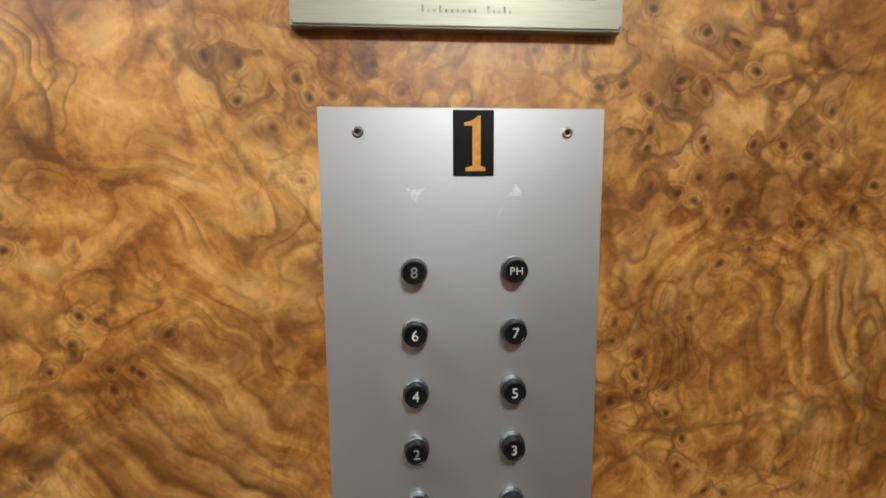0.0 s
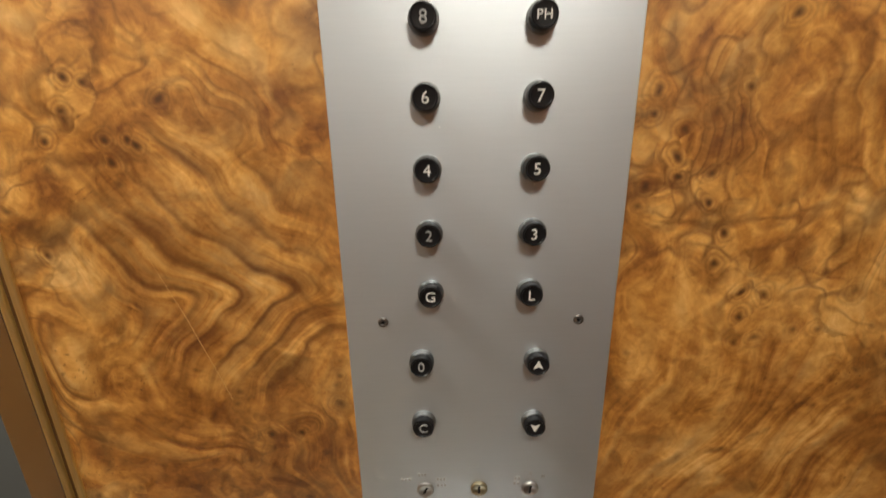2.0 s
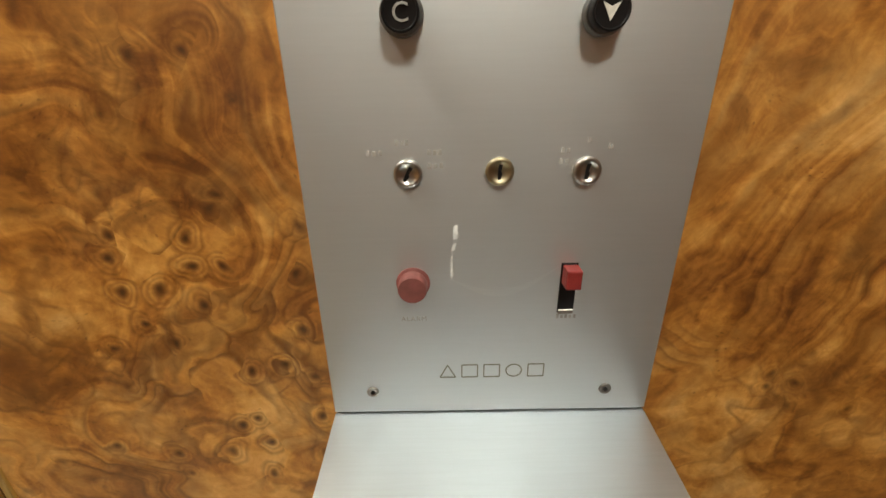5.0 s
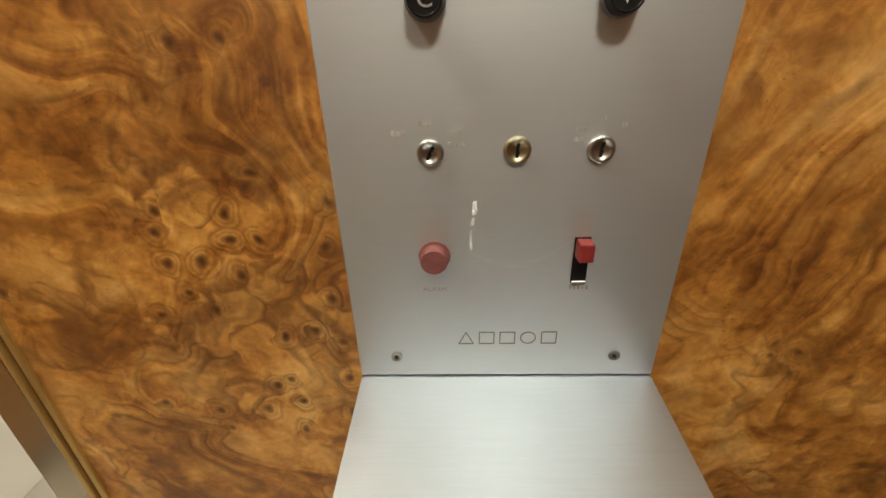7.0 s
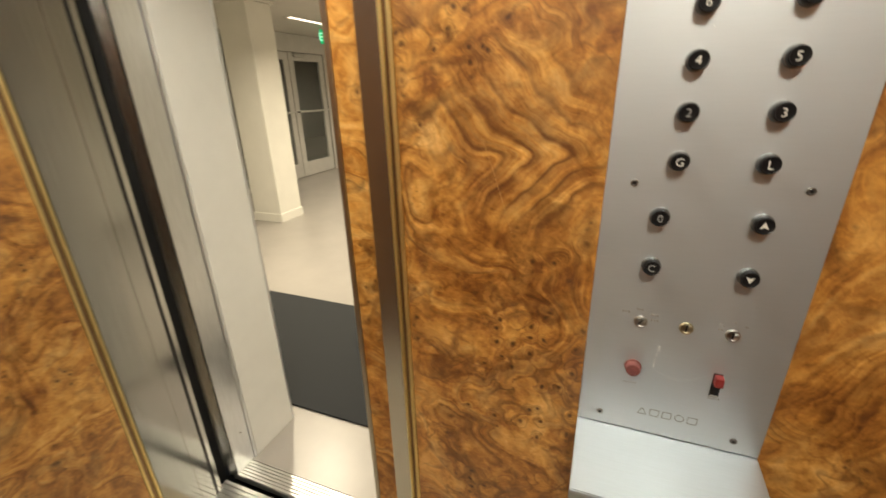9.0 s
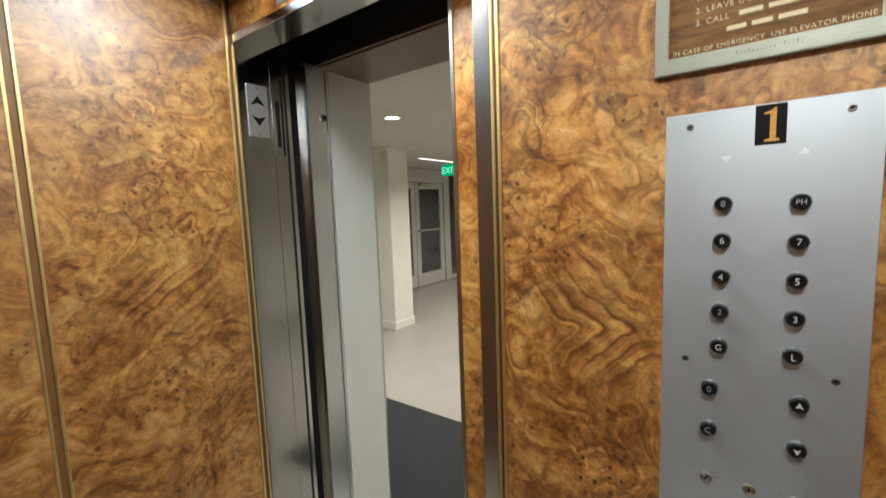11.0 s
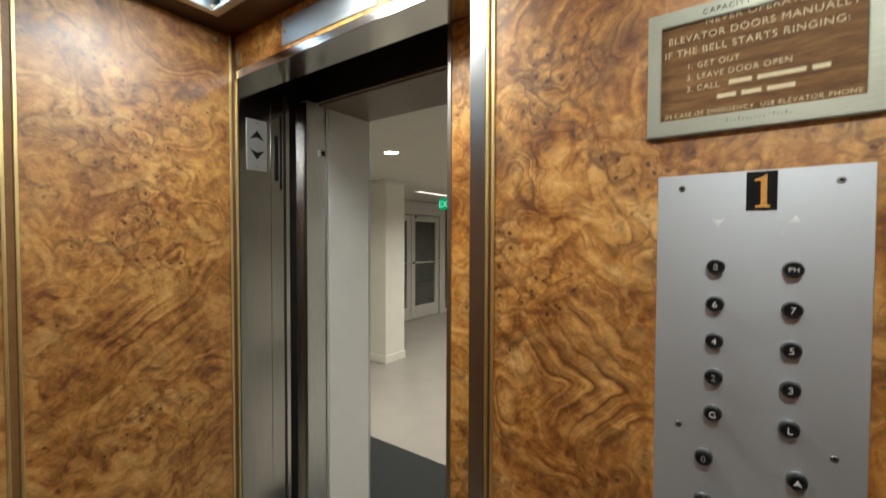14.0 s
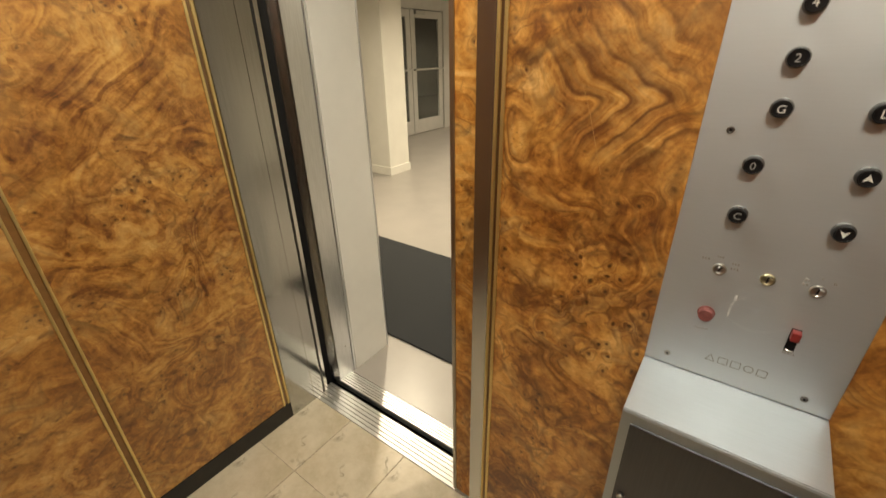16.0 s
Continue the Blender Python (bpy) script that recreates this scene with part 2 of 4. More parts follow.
PALE_BRASS = metal("pale_bronze_frame", (0.37, 0.37, 0.30), 0.48, (0.06, 1, 1), 0.08, 500.0, 0.03)
CHROME = metal("worn_chrome", (0.46, 0.45, 0.43), 0.30, (1, 1, 1), 0.1, 200.0, 0.02)
OLD_BRASS = metal("old_brass_lock", (0.42, 0.37, 0.25), 0.34, (1, 1, 1), 0.1, 200.0, 0.02)
# grey that stands in for light reflected off the black button sides
SIDE_SHEEN = metal("button_side_sheen", (0.26, 0.27, 0.275), 0.35, (1, 1, 1), 0.1, 300.0, 0.02)
RUBBED = metal("rubbed_aluminium", (0.71, 0.75, 0.775), 0.58, (0.04, 1, 1), 0.03, 500.0, 0.01, 0.05)
SCREW = metal("dark_screw", (0.22, 0.21, 0.20), 0.4, (1, 1, 1), 0.2, 400.0, 0.05)
BLACK_PLASTIC = plain("black_plastic", (0.010, 0.010, 0.011), 0.30, 0.2, 60.0, 0.02, 0.28)
FAINT = plain("faint_engraving", (0.42, 0.42, 0.41), 0.5, 0.3, 300.0, 0.0)
BLACK_BASE = plain("black_rubber", (0.012, 0.011, 0.010), 0.5, 0.3, 30.0, 0.08)
SHAFT = plain("shaft_black", (0.008, 0.008, 0.008), 0.8, 0.3, 10.0, 0.0)
WHITE_INK = plain("white_fill", (0.72, 0.71, 0.66), 0.5, 0.15, 300.0, 0.0)
WORN_INK = plain("worn_white_fill", (0.34, 0.34, 0.33), 0.5, 0.4, 260.0, 0.0)
SCRIPT_ETCH = plain("shallow_script_engraving", (0.20, 0.20, 0.16), 0.5, 0.4, 300.0, 0.0, 0.4)
DARK_ETCH = plain("dark_filled_engraving", (0.035, 0.034, 0.032), 0.8, 0.3, 300.0, 0.0, 0.05)
PALE_ETCH = plain("pale_worn_etching", (0.78, 0.84, 0.86), 0.45, 0.25, 200.0, 0.0)
PALE_SCRATCH = plain("pale_lacquer_scratch", (0.50, 0.29, 0.11), 0.5, 0.2, 200.0, 0.0)
GOLD_INK = plain("gold_leaf", (0.72, 0.36, 0.07), 0.42, 0.2, 160.0, 0.0)
CREAM_INK = plain("cream_lettering", (0.84, 0.72, 0.42), 0.5, 0.1, 200.0, 0.0)
RED = plain("faded_red_plastic", (0.215, 0.070, 0.064), 0.5, 0.25, 90.0, 0.04)
BRIGHT_RED = plain("red_plastic", (0.22, 0.022, 0.020), 0.45, 0.2, 90.0, 0.03)
DARK_WOOD_TRIM = plain("dark_brown_soffit", (0.060, 0.026, 0.013), 0.34, 0.25, 8.0, 0.02)
CEIL_PANEL = plain("grey_ceiling_panel", (0.60, 0.61, 0.58), 0.5, 0.22, 4.0, 0.02)
GREY_PAINT = plain("grey_painted_metal", (0.69, 0.685, 0.655), 0.42, 0.04, 6.0, 0.03)
HEAD_PAINT = plain("dark_bronze_paint", (0.15, 0.12, 0.09), 0.4, 0.06, 6.0, 0.02)
# steel with dark reflections put into its base colour
DARKENED_STEEL = metal("darkened_steel", (0.13, 0.13, 0.14), 0.28, (1, 1, 0.03), 0.06, 420.0, 0.015, 0.03)
EDGE_STEEL = metal("dull_edge_steel", (0.42, 0.40, 0.37), 0.3, (1, 1, 0.03), 0.06, 420.0, 0.015, 0.03)
JAMB_STEEL = metal("polished_jamb_steel", (0.50, 0.50, 0.49), 0.10, (1, 1, 0.02), 0.08, 300.0, 0.03, 0.03)
DULL_STEEL = metal("dull_blue_steel", (0.50, 0.545, 0.58), 0.38, (0.04, 1, 1), 0.03, 500.0, 0.01, 0.06)
POST_STEEL = metal("satin_post_steel", (0.66, 0.665, 0.66), 0.21, (1, 1, 0.03), 0.06, 420.0, 0.015, 0.025)
LANTERN = metal("lantern_steel", (0.66, 0.67, 0.68), 0.40, (1, 1, 0.04), 0.05, 420.0, 0.02, 0.03)
WHITE_PAINT = plain("white_wall_paint", (0.74, 0.72, 0.66), 0.7, 0.03, 5.0, 0.06)
LOBBY_CEIL = plain("lobby_ceiling_paint", (0.55, 0.52, 0.47), 0.8, 0.03, 4.0, 0.05)
LOBBY_FLOOR = plain("grey_lobby_floor", (0.34, 0.315, 0.29), 0.33, 0.07, 2.5, 0.02)
DOOR_FRAME = plain("light_grey_door_frame", (0.50, 0.48, 0.45), 0.4, 0.05, 8.0, 0.02)
OUTSIDE = plain("dim_street_wall", (0.20, 0.18, 0.16), 0.8, 0.35, 1.2, 0.1)
SCREEN = glow("blue_screen", (0.02, 0.22, 0.65), 0.45)
LAMP_DISC = glow("ceiling_lamp_glow", (1.0, 0.945, 0.83), CEIL_GLOW)
TROUGH = glow("trough_glow", (0.62, 0.78, 0.86), 0.55)
TUBE = glow("tube_glow", (0.82, 0.93, 1.0), TUBE_GLOW)
DOWNLIGHT = glow("downlight_glow", (1.0, 0.80, 0.50), 30.0)
COVE = glow("cove_glow", (1.0, 0.86, 0.72), 3.0)
EXIT_GREEN = glow("exit_green", (0.0, 0.62, 0.24), 0.55)
EXIT_PALE = glow("exit_letter", (0.35, 1.0, 0.65), 1.0)


def glass_material():
    m = Nodes("clear_glass")
    m.set(base_color=(0.9, 0.95, 0.93), roughness=0.02, transmission_weight=1.0, ior=1.45)
    return m.mat


def mat_material():
    m = Nodes("charcoal_mat")
    n = m.noise(m.coords(), 420.0, 2.0, 0.7)
    m.set(base_color=m.ramp(n, [(0.35, (0.006, 0.007, 0.008)), (0.7, (0.034, 0.037, 0.042))]), roughness=0.9)
    m.bump(n, 0.6, 0.004)
    return m.mat


def wood_insert():
    m = Nodes("walnut_insert")
    p = m.coords((1.0, 1.0, 9.0))
    n = m.noise(p, 9.0, 4.0, 0.6, 0.5)
    f = m.noise(p, 60.0, 3.0, 0.6)
    c = m.ramp(n, [(0.3, (0.13, 0.058, 0.016)), (0.55, (0.235, 0.118, 0.036)), (0.75, (0.32, 0.17, 0.056))])
    c = m.mix(0.35, c, m.ramp(f, [(0.35, 0.1), (0.65, 0.9)]), "SOFT_LIGHT")
    m.set(base_color=c, roughness=0.6)
    m.put(m.bsdf, "Specular IOR Level", 0.3)
    return m.mat


def tile_material():
    m = Nodes("cream_marble_tile")
    p = m.coords()
    w = m.vec("ADD", p, m.scale(m.noise(p, 5.0, 3.0, 0.6, 0.0, True), 0.25))
    vein = m.maths("ABSOLUTE", m.maths("SUBTRACT", m.noise(w, 4.5, 4.0, 0.6, 0.6), 0.5))
    dark = m.ramp(vein, [(0.0, 1.0), (0.009, 0.8), (0.032, 0.0)])
    spot = m.ramp(m.noise(p, 7.0, 3.0), [(0.52, 0.0), (0.66, 1.0)])
    c = m.ramp(m.noise(p, 6.0, 5.0, 0.65), [(0.3, (0.40, 0.34, 0.235)), (0.55, (0.54, 0.48, 0.37)), (0.75, (0.62, 0.565, 0.46))])
    c = m.mix(m.maths("MULTIPLY", m.maths("MULTIPLY", dark, spot), 0.75), c, (0.07, 0.05, 0.03))
    rnd = m.add("ShaderNodeObjectInfo").outputs["Random"]
    c = m.mix(m.maths("MULTIPLY", rnd, 0.12), c, (0.42, 0.36, 0.27))
    m.set(base_color=c, roughness=0.3)
    return m.mat


GLASS, MAT_PILE, WALNUT, TILE = glass_material(), mat_material(), wood_insert(), tile_material()
GROUT = plain("tile_grout", (0.30, 0.25, 0.18), 0.8, 0.2, 60.0, 0.1)


# ---- mesh helpers ----
def box(bm, x0, x1, y0, y1, z0, z1, bevel=0.0, segments=2):
    made = bmesh.ops.create_cube(bm, size=1.0)["verts"]
    for v in made:
        v.co = Vector(((x0 + x1) / 2 + v.co.x * (x1 - x0), (y0 + y1) / 2 + v.co.y * (y1 - y0), (z0 + z1) / 2 + v.co.z * (z1 - z0)))
    if bevel:
        edges = list({e for v in made for e in v.link_edges})
        bmesh.ops.bevel(bm, geom=edges, offset=bevel, segments=segments, affect="EDGES", profile=0.6)
    return bm


def cube(*args, **kw):
    return box(bmesh.new(), *args, **kw)


def turned(profile, place, axis="y", steps=32):
    """A solid of revolution: rows of (radius, distance along the axis) from a place; -y for what stands out of the front wall."""
    bm = bmesh.new()
    rings = []
    for r, d in profile:
        ring = []
        for k in range(steps):
            a = 2 * math.pi * k / steps
            u, w = r * math.cos(a), r * math.sin(a)
            co = {"y": (u, -d, w), "z": (u, w, -d), "x": (d, u, w)}[axis]
            ring.append(bm.verts.new(Vector(place) + Vector(co)))
        rings.append(ring)
    for a, b in zip(rings, rings[1:]):
        for k in range(steps):
            bm.faces.new((a[k], a[(k + 1) % steps], b[(k + 1) % steps], b[k]))
    bm.faces.new(rings[0])
    bm.faces.new(rings[-1])
    bmesh.ops.recalc_face_normals(bm, faces=bm.faces)
    for f in bm.faces:
        f.smooth = len(f.verts) == 4
    return bm


def prism(points, to_world, depth):
    """A flat outline (u, v) pulled out by depth; to_world(u, v, d) gives the place."""
    bm = bmesh.new()
    a = [bm.verts.new(to_world(u, v, 0.0)) for u, v in points]
    b = [bm.verts.new(to_world(u, v, depth)) for u, v in points]
    bm.faces.new(a)
    bm.faces.new(b)
    for k in range(len(points)):
        n = (k + 1) % len(points)
        bm.faces.new((a[k], a[n], b[n], b[k]))
    bmesh.ops.recalc_face_normals(bm, faces=bm.faces)
    return bm


def on_front(y):
    return lambda u, v, d: Vector((u, y - d, v))


def on_west(x):
    return lambda u, v, d: Vector((x + d, u, v))


def sharp_smooth(mesh):
    for p in mesh.polygons:
        p.use_smooth = True
    mesh.set_sharp_from_angle(angle=radians(32))


def solid(name, bm, material, smooth=False):
    mesh = bpy.data.meshes.new(name)
    bm.to_mesh(mesh)
    bm.free()
    mesh.materials.append(material)
    if smooth:
        sharp_smooth(mesh)
    return new(name, mesh)


def part(name, bm, material, parent, label="", smooth=False):
    ob = solid(name, bm, material, smooth)
    ob.parent = parent
    ob.matrix_parent_inverse = parent.matrix_world.inverted()
    return tagged(ob, label)


def thing(name, place, label, category, group="", kind=""):
    ob = new(name)
    ob.empty_display_size = 0.05
    ob.matrix_world = pose(*place)
    bpy.context.view_layer.update()
    return tagged(ob, label, category, group, kind)


def letters(text, size, centre, y, depth=0.0006, align="CENTER", turn=None, spread=1.0, thin=0.0):
    """Lettering on the front wall as a mesh, its baseline's start or middle at centre (x, z)."""
    curve = bpy.data.curves.new("lettering", "FONT")
    curve.body, curve.size, curve.extrude, curve.align_x = text, size, depth, align
    curve.space_character, curve.offset = spread, -thin
    curve.resolution_u = 4
    ob = bpy.data.objects.new("lettering", curve)
    scene.collection.objects.link(ob)
    bpy.context.view_layer.update()
    mesh = bpy.data.meshes.new_from_object(ob.evaluated_get(bpy.context.evaluated_depsgraph_get()))
    bpy.data.objects.remove(ob)
    mesh.transform(turn or pose(centre[0], y, centre[1], 90, 0, 0))
    bm = bmesh.new()
    bm.from_mesh(mesh)
    bpy.data.meshes.remove(mesh)
    return bm


# ---- the car: plan ----
XL, XR, YB = -1.406, 0.445, -1.30          # side walls and back wall
XO, POST = -0.475, -0.417                  # edge of the opening, inner edge of its trim
SOFFIT, HEAD = 2.255, 2.112                # ceiling border, top of the opening
SILL0, SILL1, SILL2, SILL3 = 0.140, 0.247, 0.278, 0.357
ZF = -0.056                                # floor of the car and the lobby
HALL = 0.56                                # lobby face of the hall wall

# floor: substrate with tiles
floor = tagged(solid("floor", cube(XL - 0.03, XR + 0.03, YB - 0.03, SILL0, ZF - 0.05, ZF - 0.004), GROUT),
               "cream marble tile floor with dark veins in the lift car", "floor", kind="structure")

# west wall: black skirting, two burl panels between brass strips
wall_w = tagged(solid("wall_west", cube(XL - 0.05, XL - 0.012, YB, 0.0, ZF, SOFFIT), DARK_WOOD_TRIM),
                "burl veneer lift wall with brass strips and black base", "wall", kind="structure")
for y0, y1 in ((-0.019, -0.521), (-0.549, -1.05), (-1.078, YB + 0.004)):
    part("wall_panel", cube(XL - 0.012, XL, y1, y0, ZF + 0.080, SOFFIT - 0.002, bevel=0.0015), BURL_SIDE_DIM, wall_w, "golden brown burl veneer panel")
for y in (-0.535, -1.064):
    part("joint_strip", cube(XL - 0.012, XL - 0.002, y - 0.010, y + 0.010, ZF + 0.080, SOFFIT - 0.002), AMBER_STRIP, wall_w, "amber brown strip between brass beads")
    for s in (-1, 1):
        part("brass_bead", cube(XL - 0.012, XL + 0.003, y + s * 0.0115 - 0.0035, y + s * 0.0115 + 0.0035, ZF + 0.080, SOFFIT - 0.002, bevel=0.0015), BRASS, wall_w)
part("corner_bead", cube(XL - 0.012, XL + 0.003, -0.019, -0.011, ZF + 0.080, SOFFIT - 0.002, bevel=0.0015), BRASS, wall_w, "brass corner bead")
part("corner_bead", cube(XL - 0.012, XL - 0.003, -0.011, 0.002, ZF + 0.080, SOFFIT - 0.002), BRONZE, wall_w, "brown corner strip")
part("corner_bead", cube(XL - 0.012, XL + 0.003, 0.002, 0.010, ZF + 0.080, HEAD, bevel=0.0015), BRASS, wall_w, "brass corner bead")
part("baseboard", cube(XL - 0.012, XL + 0.002, YB, 0.026, ZF, ZF + 0.078, bevel=0.001), BLACK_BASE, wall_w, "black rubber base strip")
for y in (-0.064, -0.559, -0.50, -1.03):
    part("screw", turned([(0.007, 0.0), (0.0065, 0.003), (0.003, 0.0045)], (XL, y, 2.224), "x", 16), CHROME, wall_w, "chrome screw")

# unseen back and east walls close the car; dark panels cut bounced light
wall_s = tagged(solid("wall_south", cube(XL - 0.05, XR + 0.05, YB - 0.05, YB - 0.012, ZF, SOFFIT), DARK_WOOD_TRIM),
                "unseen back wall of the lift car, coloured dark to cut bounce", "wall", kind="structure")
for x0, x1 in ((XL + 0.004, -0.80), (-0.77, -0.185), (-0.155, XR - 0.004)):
    part("wall_panel", cube(x0, x1, YB - 0.012, YB, ZF + 0.080, SOFFIT - 0.002, bevel=0.0015), UNSEEN_PANEL, wall_s, "dark unseen panel that keeps bounced light down")
wall_e = tagged(solid("wall_east", cube(XR + 0.012, XR + 0.05, YB, 0.05, ZF, SOFFIT), DARK_WOOD_TRIM),
                "unseen side wall of the lift car, coloured dark to cut bounce", "wall", kind="structure")
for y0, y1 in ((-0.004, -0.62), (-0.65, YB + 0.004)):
    part("wall_panel", cube(XR, XR + 0.012, y1, y0, ZF + 0.080, SOFFIT - 0.002, bevel=0.0015), UNSEEN_PANEL, wall_e, "dark unseen panel that keeps bounced light down")

# north wall: return panel beside the opening and the header over it
wall_n = tagged(solid("wall_north", cube(POST, XR + 0.05, 0.012, 0.05, ZF, SOFFIT), DARK_WOOD_TRIM),
                "burl veneer return wall beside the lift door", "wall", kind="structure")
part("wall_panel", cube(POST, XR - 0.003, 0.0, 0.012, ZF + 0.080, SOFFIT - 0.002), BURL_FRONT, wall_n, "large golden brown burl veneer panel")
part("baseboard", cube(POST, XR - 0.003, -0.002, 0.012, ZF, ZF + 0.078), BLACK_BASE, wall_n, "black rubber base strip")
part("scratch", prism([(-0.2964, 1.366), (-0.2706, 1.300), (-0.2417, 1.211), (-0.2424, 1.211), (-0.2713, 1.300)], on_front(0.0), 0.0001), PALE_SCRATCH, wall_n, "thin pale scratch in the lacquer")
part("door_post", cube(XO, -0.4375, -0.002, 0.108, ZF, SOFFIT - 0.002, bevel=0.0015), POST_STEEL, wall_n, "stainless steel edge post")
part("brass_bead", cube(-0.437, -0.431, -0.003, 0.05, ZF, SOFFIT - 0.002, bevel=0.0015), BRASS, wall_n)
part("joint_strip", cube(-0.431, -0.424, 0.001, 0.05, ZF, SOFFIT - 0.002), BRONZE, wall_n, "brown strip")
part("brass_bead", cube(-0.424, POST, -0.003, 0.05, ZF, SOFFIT - 0.002, bevel=0.0015), BRASS, wall_n)
header = tagged(solid("wall_header", cube(XL - 0.05, XO, 0.012, 0.10, HEAD + 0.004, SOFFIT), DARK_WOOD_TRIM),
                "burl veneer header over the lift door opening", "wall", kind="structure")
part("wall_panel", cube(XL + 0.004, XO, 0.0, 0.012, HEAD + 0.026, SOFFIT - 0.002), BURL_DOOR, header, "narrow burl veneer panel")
part("trim", cube(XL + 0.004, XO, -0.003, 0.108, HEAD, HEAD + 0.026, bevel=0.0015), STEEL, header, "stainless steel head trim")
part("corner_clip", cube(XL + 0.022, XL + 0.036, -0.003, 0.0, HEAD + 0.040, HEAD + 0.088, bevel=0.001), PALE_BRASS, header, "small pale metal clip")

# west jamb of the car: stainless column in the opening
jamb = tagged(solid("door_jamb", cube(XL - 0.05, XL + 0.004, 0.012, 0.128, ZF, HEAD, bevel=0.0003, segments=1), JAMB_STEEL),
              "stainless steel lift door jamb with smeared reflections", "door jamb", kind="structure")
part("jamb_return", cube(XL - 0.05, XL + 0.0052, 0.1276, 0.178, ZF, HEAD, bevel=0.0006), JAMB_STEEL, jamb, "narrow stainless strip")
part("slot", cube(XL + 0.0045, XL + 0.008, 0.143, 0.157, 1.79, 1.955, bevel=0.002), BLACK_PLASTIC, jamb, "black slot cover")
part("slot", cube(XL + 0.0045, XL + 0.008, 0.164, 0.172, 1.76, 2.03, bevel=0.002), BLACK_PLASTIC, jamb, "long black slot cover")
part("seal", cube(XL - 0.05, XL + 0.004, 0.180, 0.190, ZF, HEAD), BLACK_BASE, jamb, "black rubber door seal")
part("seal", cube(XL - 0.05, XL - 0.004, 0.1915, 0.210, ZF, HEAD), STEEL, jamb, "thin steel edge")

# shaft between the car and the hall wall
shaft = bmesh.new()
box(shaft, XL - 0.30, XL - 0.055, 0.0, HALL - 0.01, -0.3, 2.7)
box(shaft, XR + 0.06, XR + 0.30, 0.0, HALL - 0.01, -0.3, 2.7)
box(shaft, XL - 0.30, XR + 0.30, 0.11, 0.24, HEAD + 0.09, 2.7)
box(shaft, XL - 0.30, XR + 0.30, 0.0, HALL, -0.34, -0.30)
box(shaft, XL - 0.30, XR + 0.30, 0.322, 0.328, 2.122, 2.7)
box(shaft, XL - 0.30, XR + 0.30, 0.111, 0.13, HEAD + 0.03, HEAD + 0.088)
tagged(solid("lift_shaft", shaft, SHAFT), "black lift shaft gap between car and hall", "shaft", kind="structure")


def sill(name, y0, y1, label):
    bm = cube(XL - 0.02, XR + 0.04, y0, y1, ZF - 0.03, ZF - 0.006)
    n = 6
    step = (y1 - y0) / n
    for k in range(n):
        box(bm, XL - 0.02, XR + 0.04, y0 + k * step + 0.0012, y0 + (k + 1) * step - 0.0012, ZF - 0.0062, ZF, bevel=0.0008, segments=1)
    return tagged(solid(name, bm, SILL), label, "door sill", kind="structure")


car_sill = sill("door_sill", SILL0, SILL1, "grooved aluminium lift car sill")
hall_sill = sill("door_sill", SILL2, SILL3, "grooved aluminium hall sill")
for k in range(5):
    x = -0.985 + k * 0.019
    part("plate_mark", cube(x, x + 0.012, 0.205, 0.229, ZF, ZF + 0.0012), SILL, car_sill, "worn raised maker mark")

# car door, partly slid behind the return wall, and the hall door behind it
DOOR_EDGE = -0.632
door = thing("lift_door", (DOOR_EDGE, 0.16, ZF + 0.006), "sliding lift door in burl veneer, mostly slid open", "lift door")
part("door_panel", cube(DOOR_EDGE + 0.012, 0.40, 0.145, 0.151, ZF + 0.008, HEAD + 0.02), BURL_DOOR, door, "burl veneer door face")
part("door_core", cube(DOOR_EDGE + 0.004, 0.40, 0.151, 0.173, ZF + 0.008, HEAD + 0.02), DARKENED_STEEL, door, "steel door leaf")
part("edge_trim", cube(DOOR_EDGE, DOOR_EDGE + 0.012, 0.141, 0.175, ZF + 0.006, HEAD + 0.02, bevel=0.002), EDGE_STEEL, door, "dull metal leading edge")
hall_door = thing("hall_door", (DOOR_EDGE, 0.31, ZF + 0.006), "dark bronze sliding hall door slid open", "lift door")
part("door_leaf", cube(DOOR_EDGE, 0.40, 0.292, 0.318, ZF + 0.006, HEAD - 0.03, bevel=0.002), HEAD_PAINT, hall_door)

# ceiling of the car: dark border, aluminium frame, grey panel
border = bmesh.new()
IX0, IX1, IY0, IY1 = -1.312, XR - 0.094, YB + 0.094, -0.100
box(border, XL - 0.05, IX0, YB, 0.012, SOFFIT, SOFFIT + 0.02)
box(border, IX1, XR + 0.05, YB, 0.012, SOFFIT, SOFFIT + 0.02)
box(border, IX0, IX1, IY1, 0.012, SOFFIT, SOFFIT + 0.02)
box(border, IX0, IX1, YB, IY0, SOFFIT, SOFFIT + 0.02)
box(border, XL - 0.05, XR + 0.05, YB - 0.05, 0.10, 2.42, 2.45)
box(border, XL - 0.05, IX0 - 0.01, YB - 0.05, 0.10, SOFFIT + 0.02, 2.42)
box(border, IX1 + 0.01, XR + 0.05, YB - 0.05, 0.10, SOFFIT + 0.02, 2.42)
box(border, XL - 0.05, XR + 0.05, IY1 + 0.01, 0.10, SOFFIT + 0.02, 2.42)
box(border, XL - 0.05, XR + 0.05, YB - 0.05, IY0 - 0.01, SOFFIT + 0.02, 2.42)
ceiling = tagged(solid("ceiling", border, DARK_WOOD_TRIM), "dark brown ceiling border of the lift car", "ceiling", kind="structure")
panel = tagged(solid("ceiling_panel", cube(IX0 + 0.002, IX1 - 0.002, IY0 + 0.002, IY1 - 0.002, 2.318, 2.326), CEIL_PANEL),
               "dull grey ceiling panel with smudges", "ceiling panel", kind="structure")
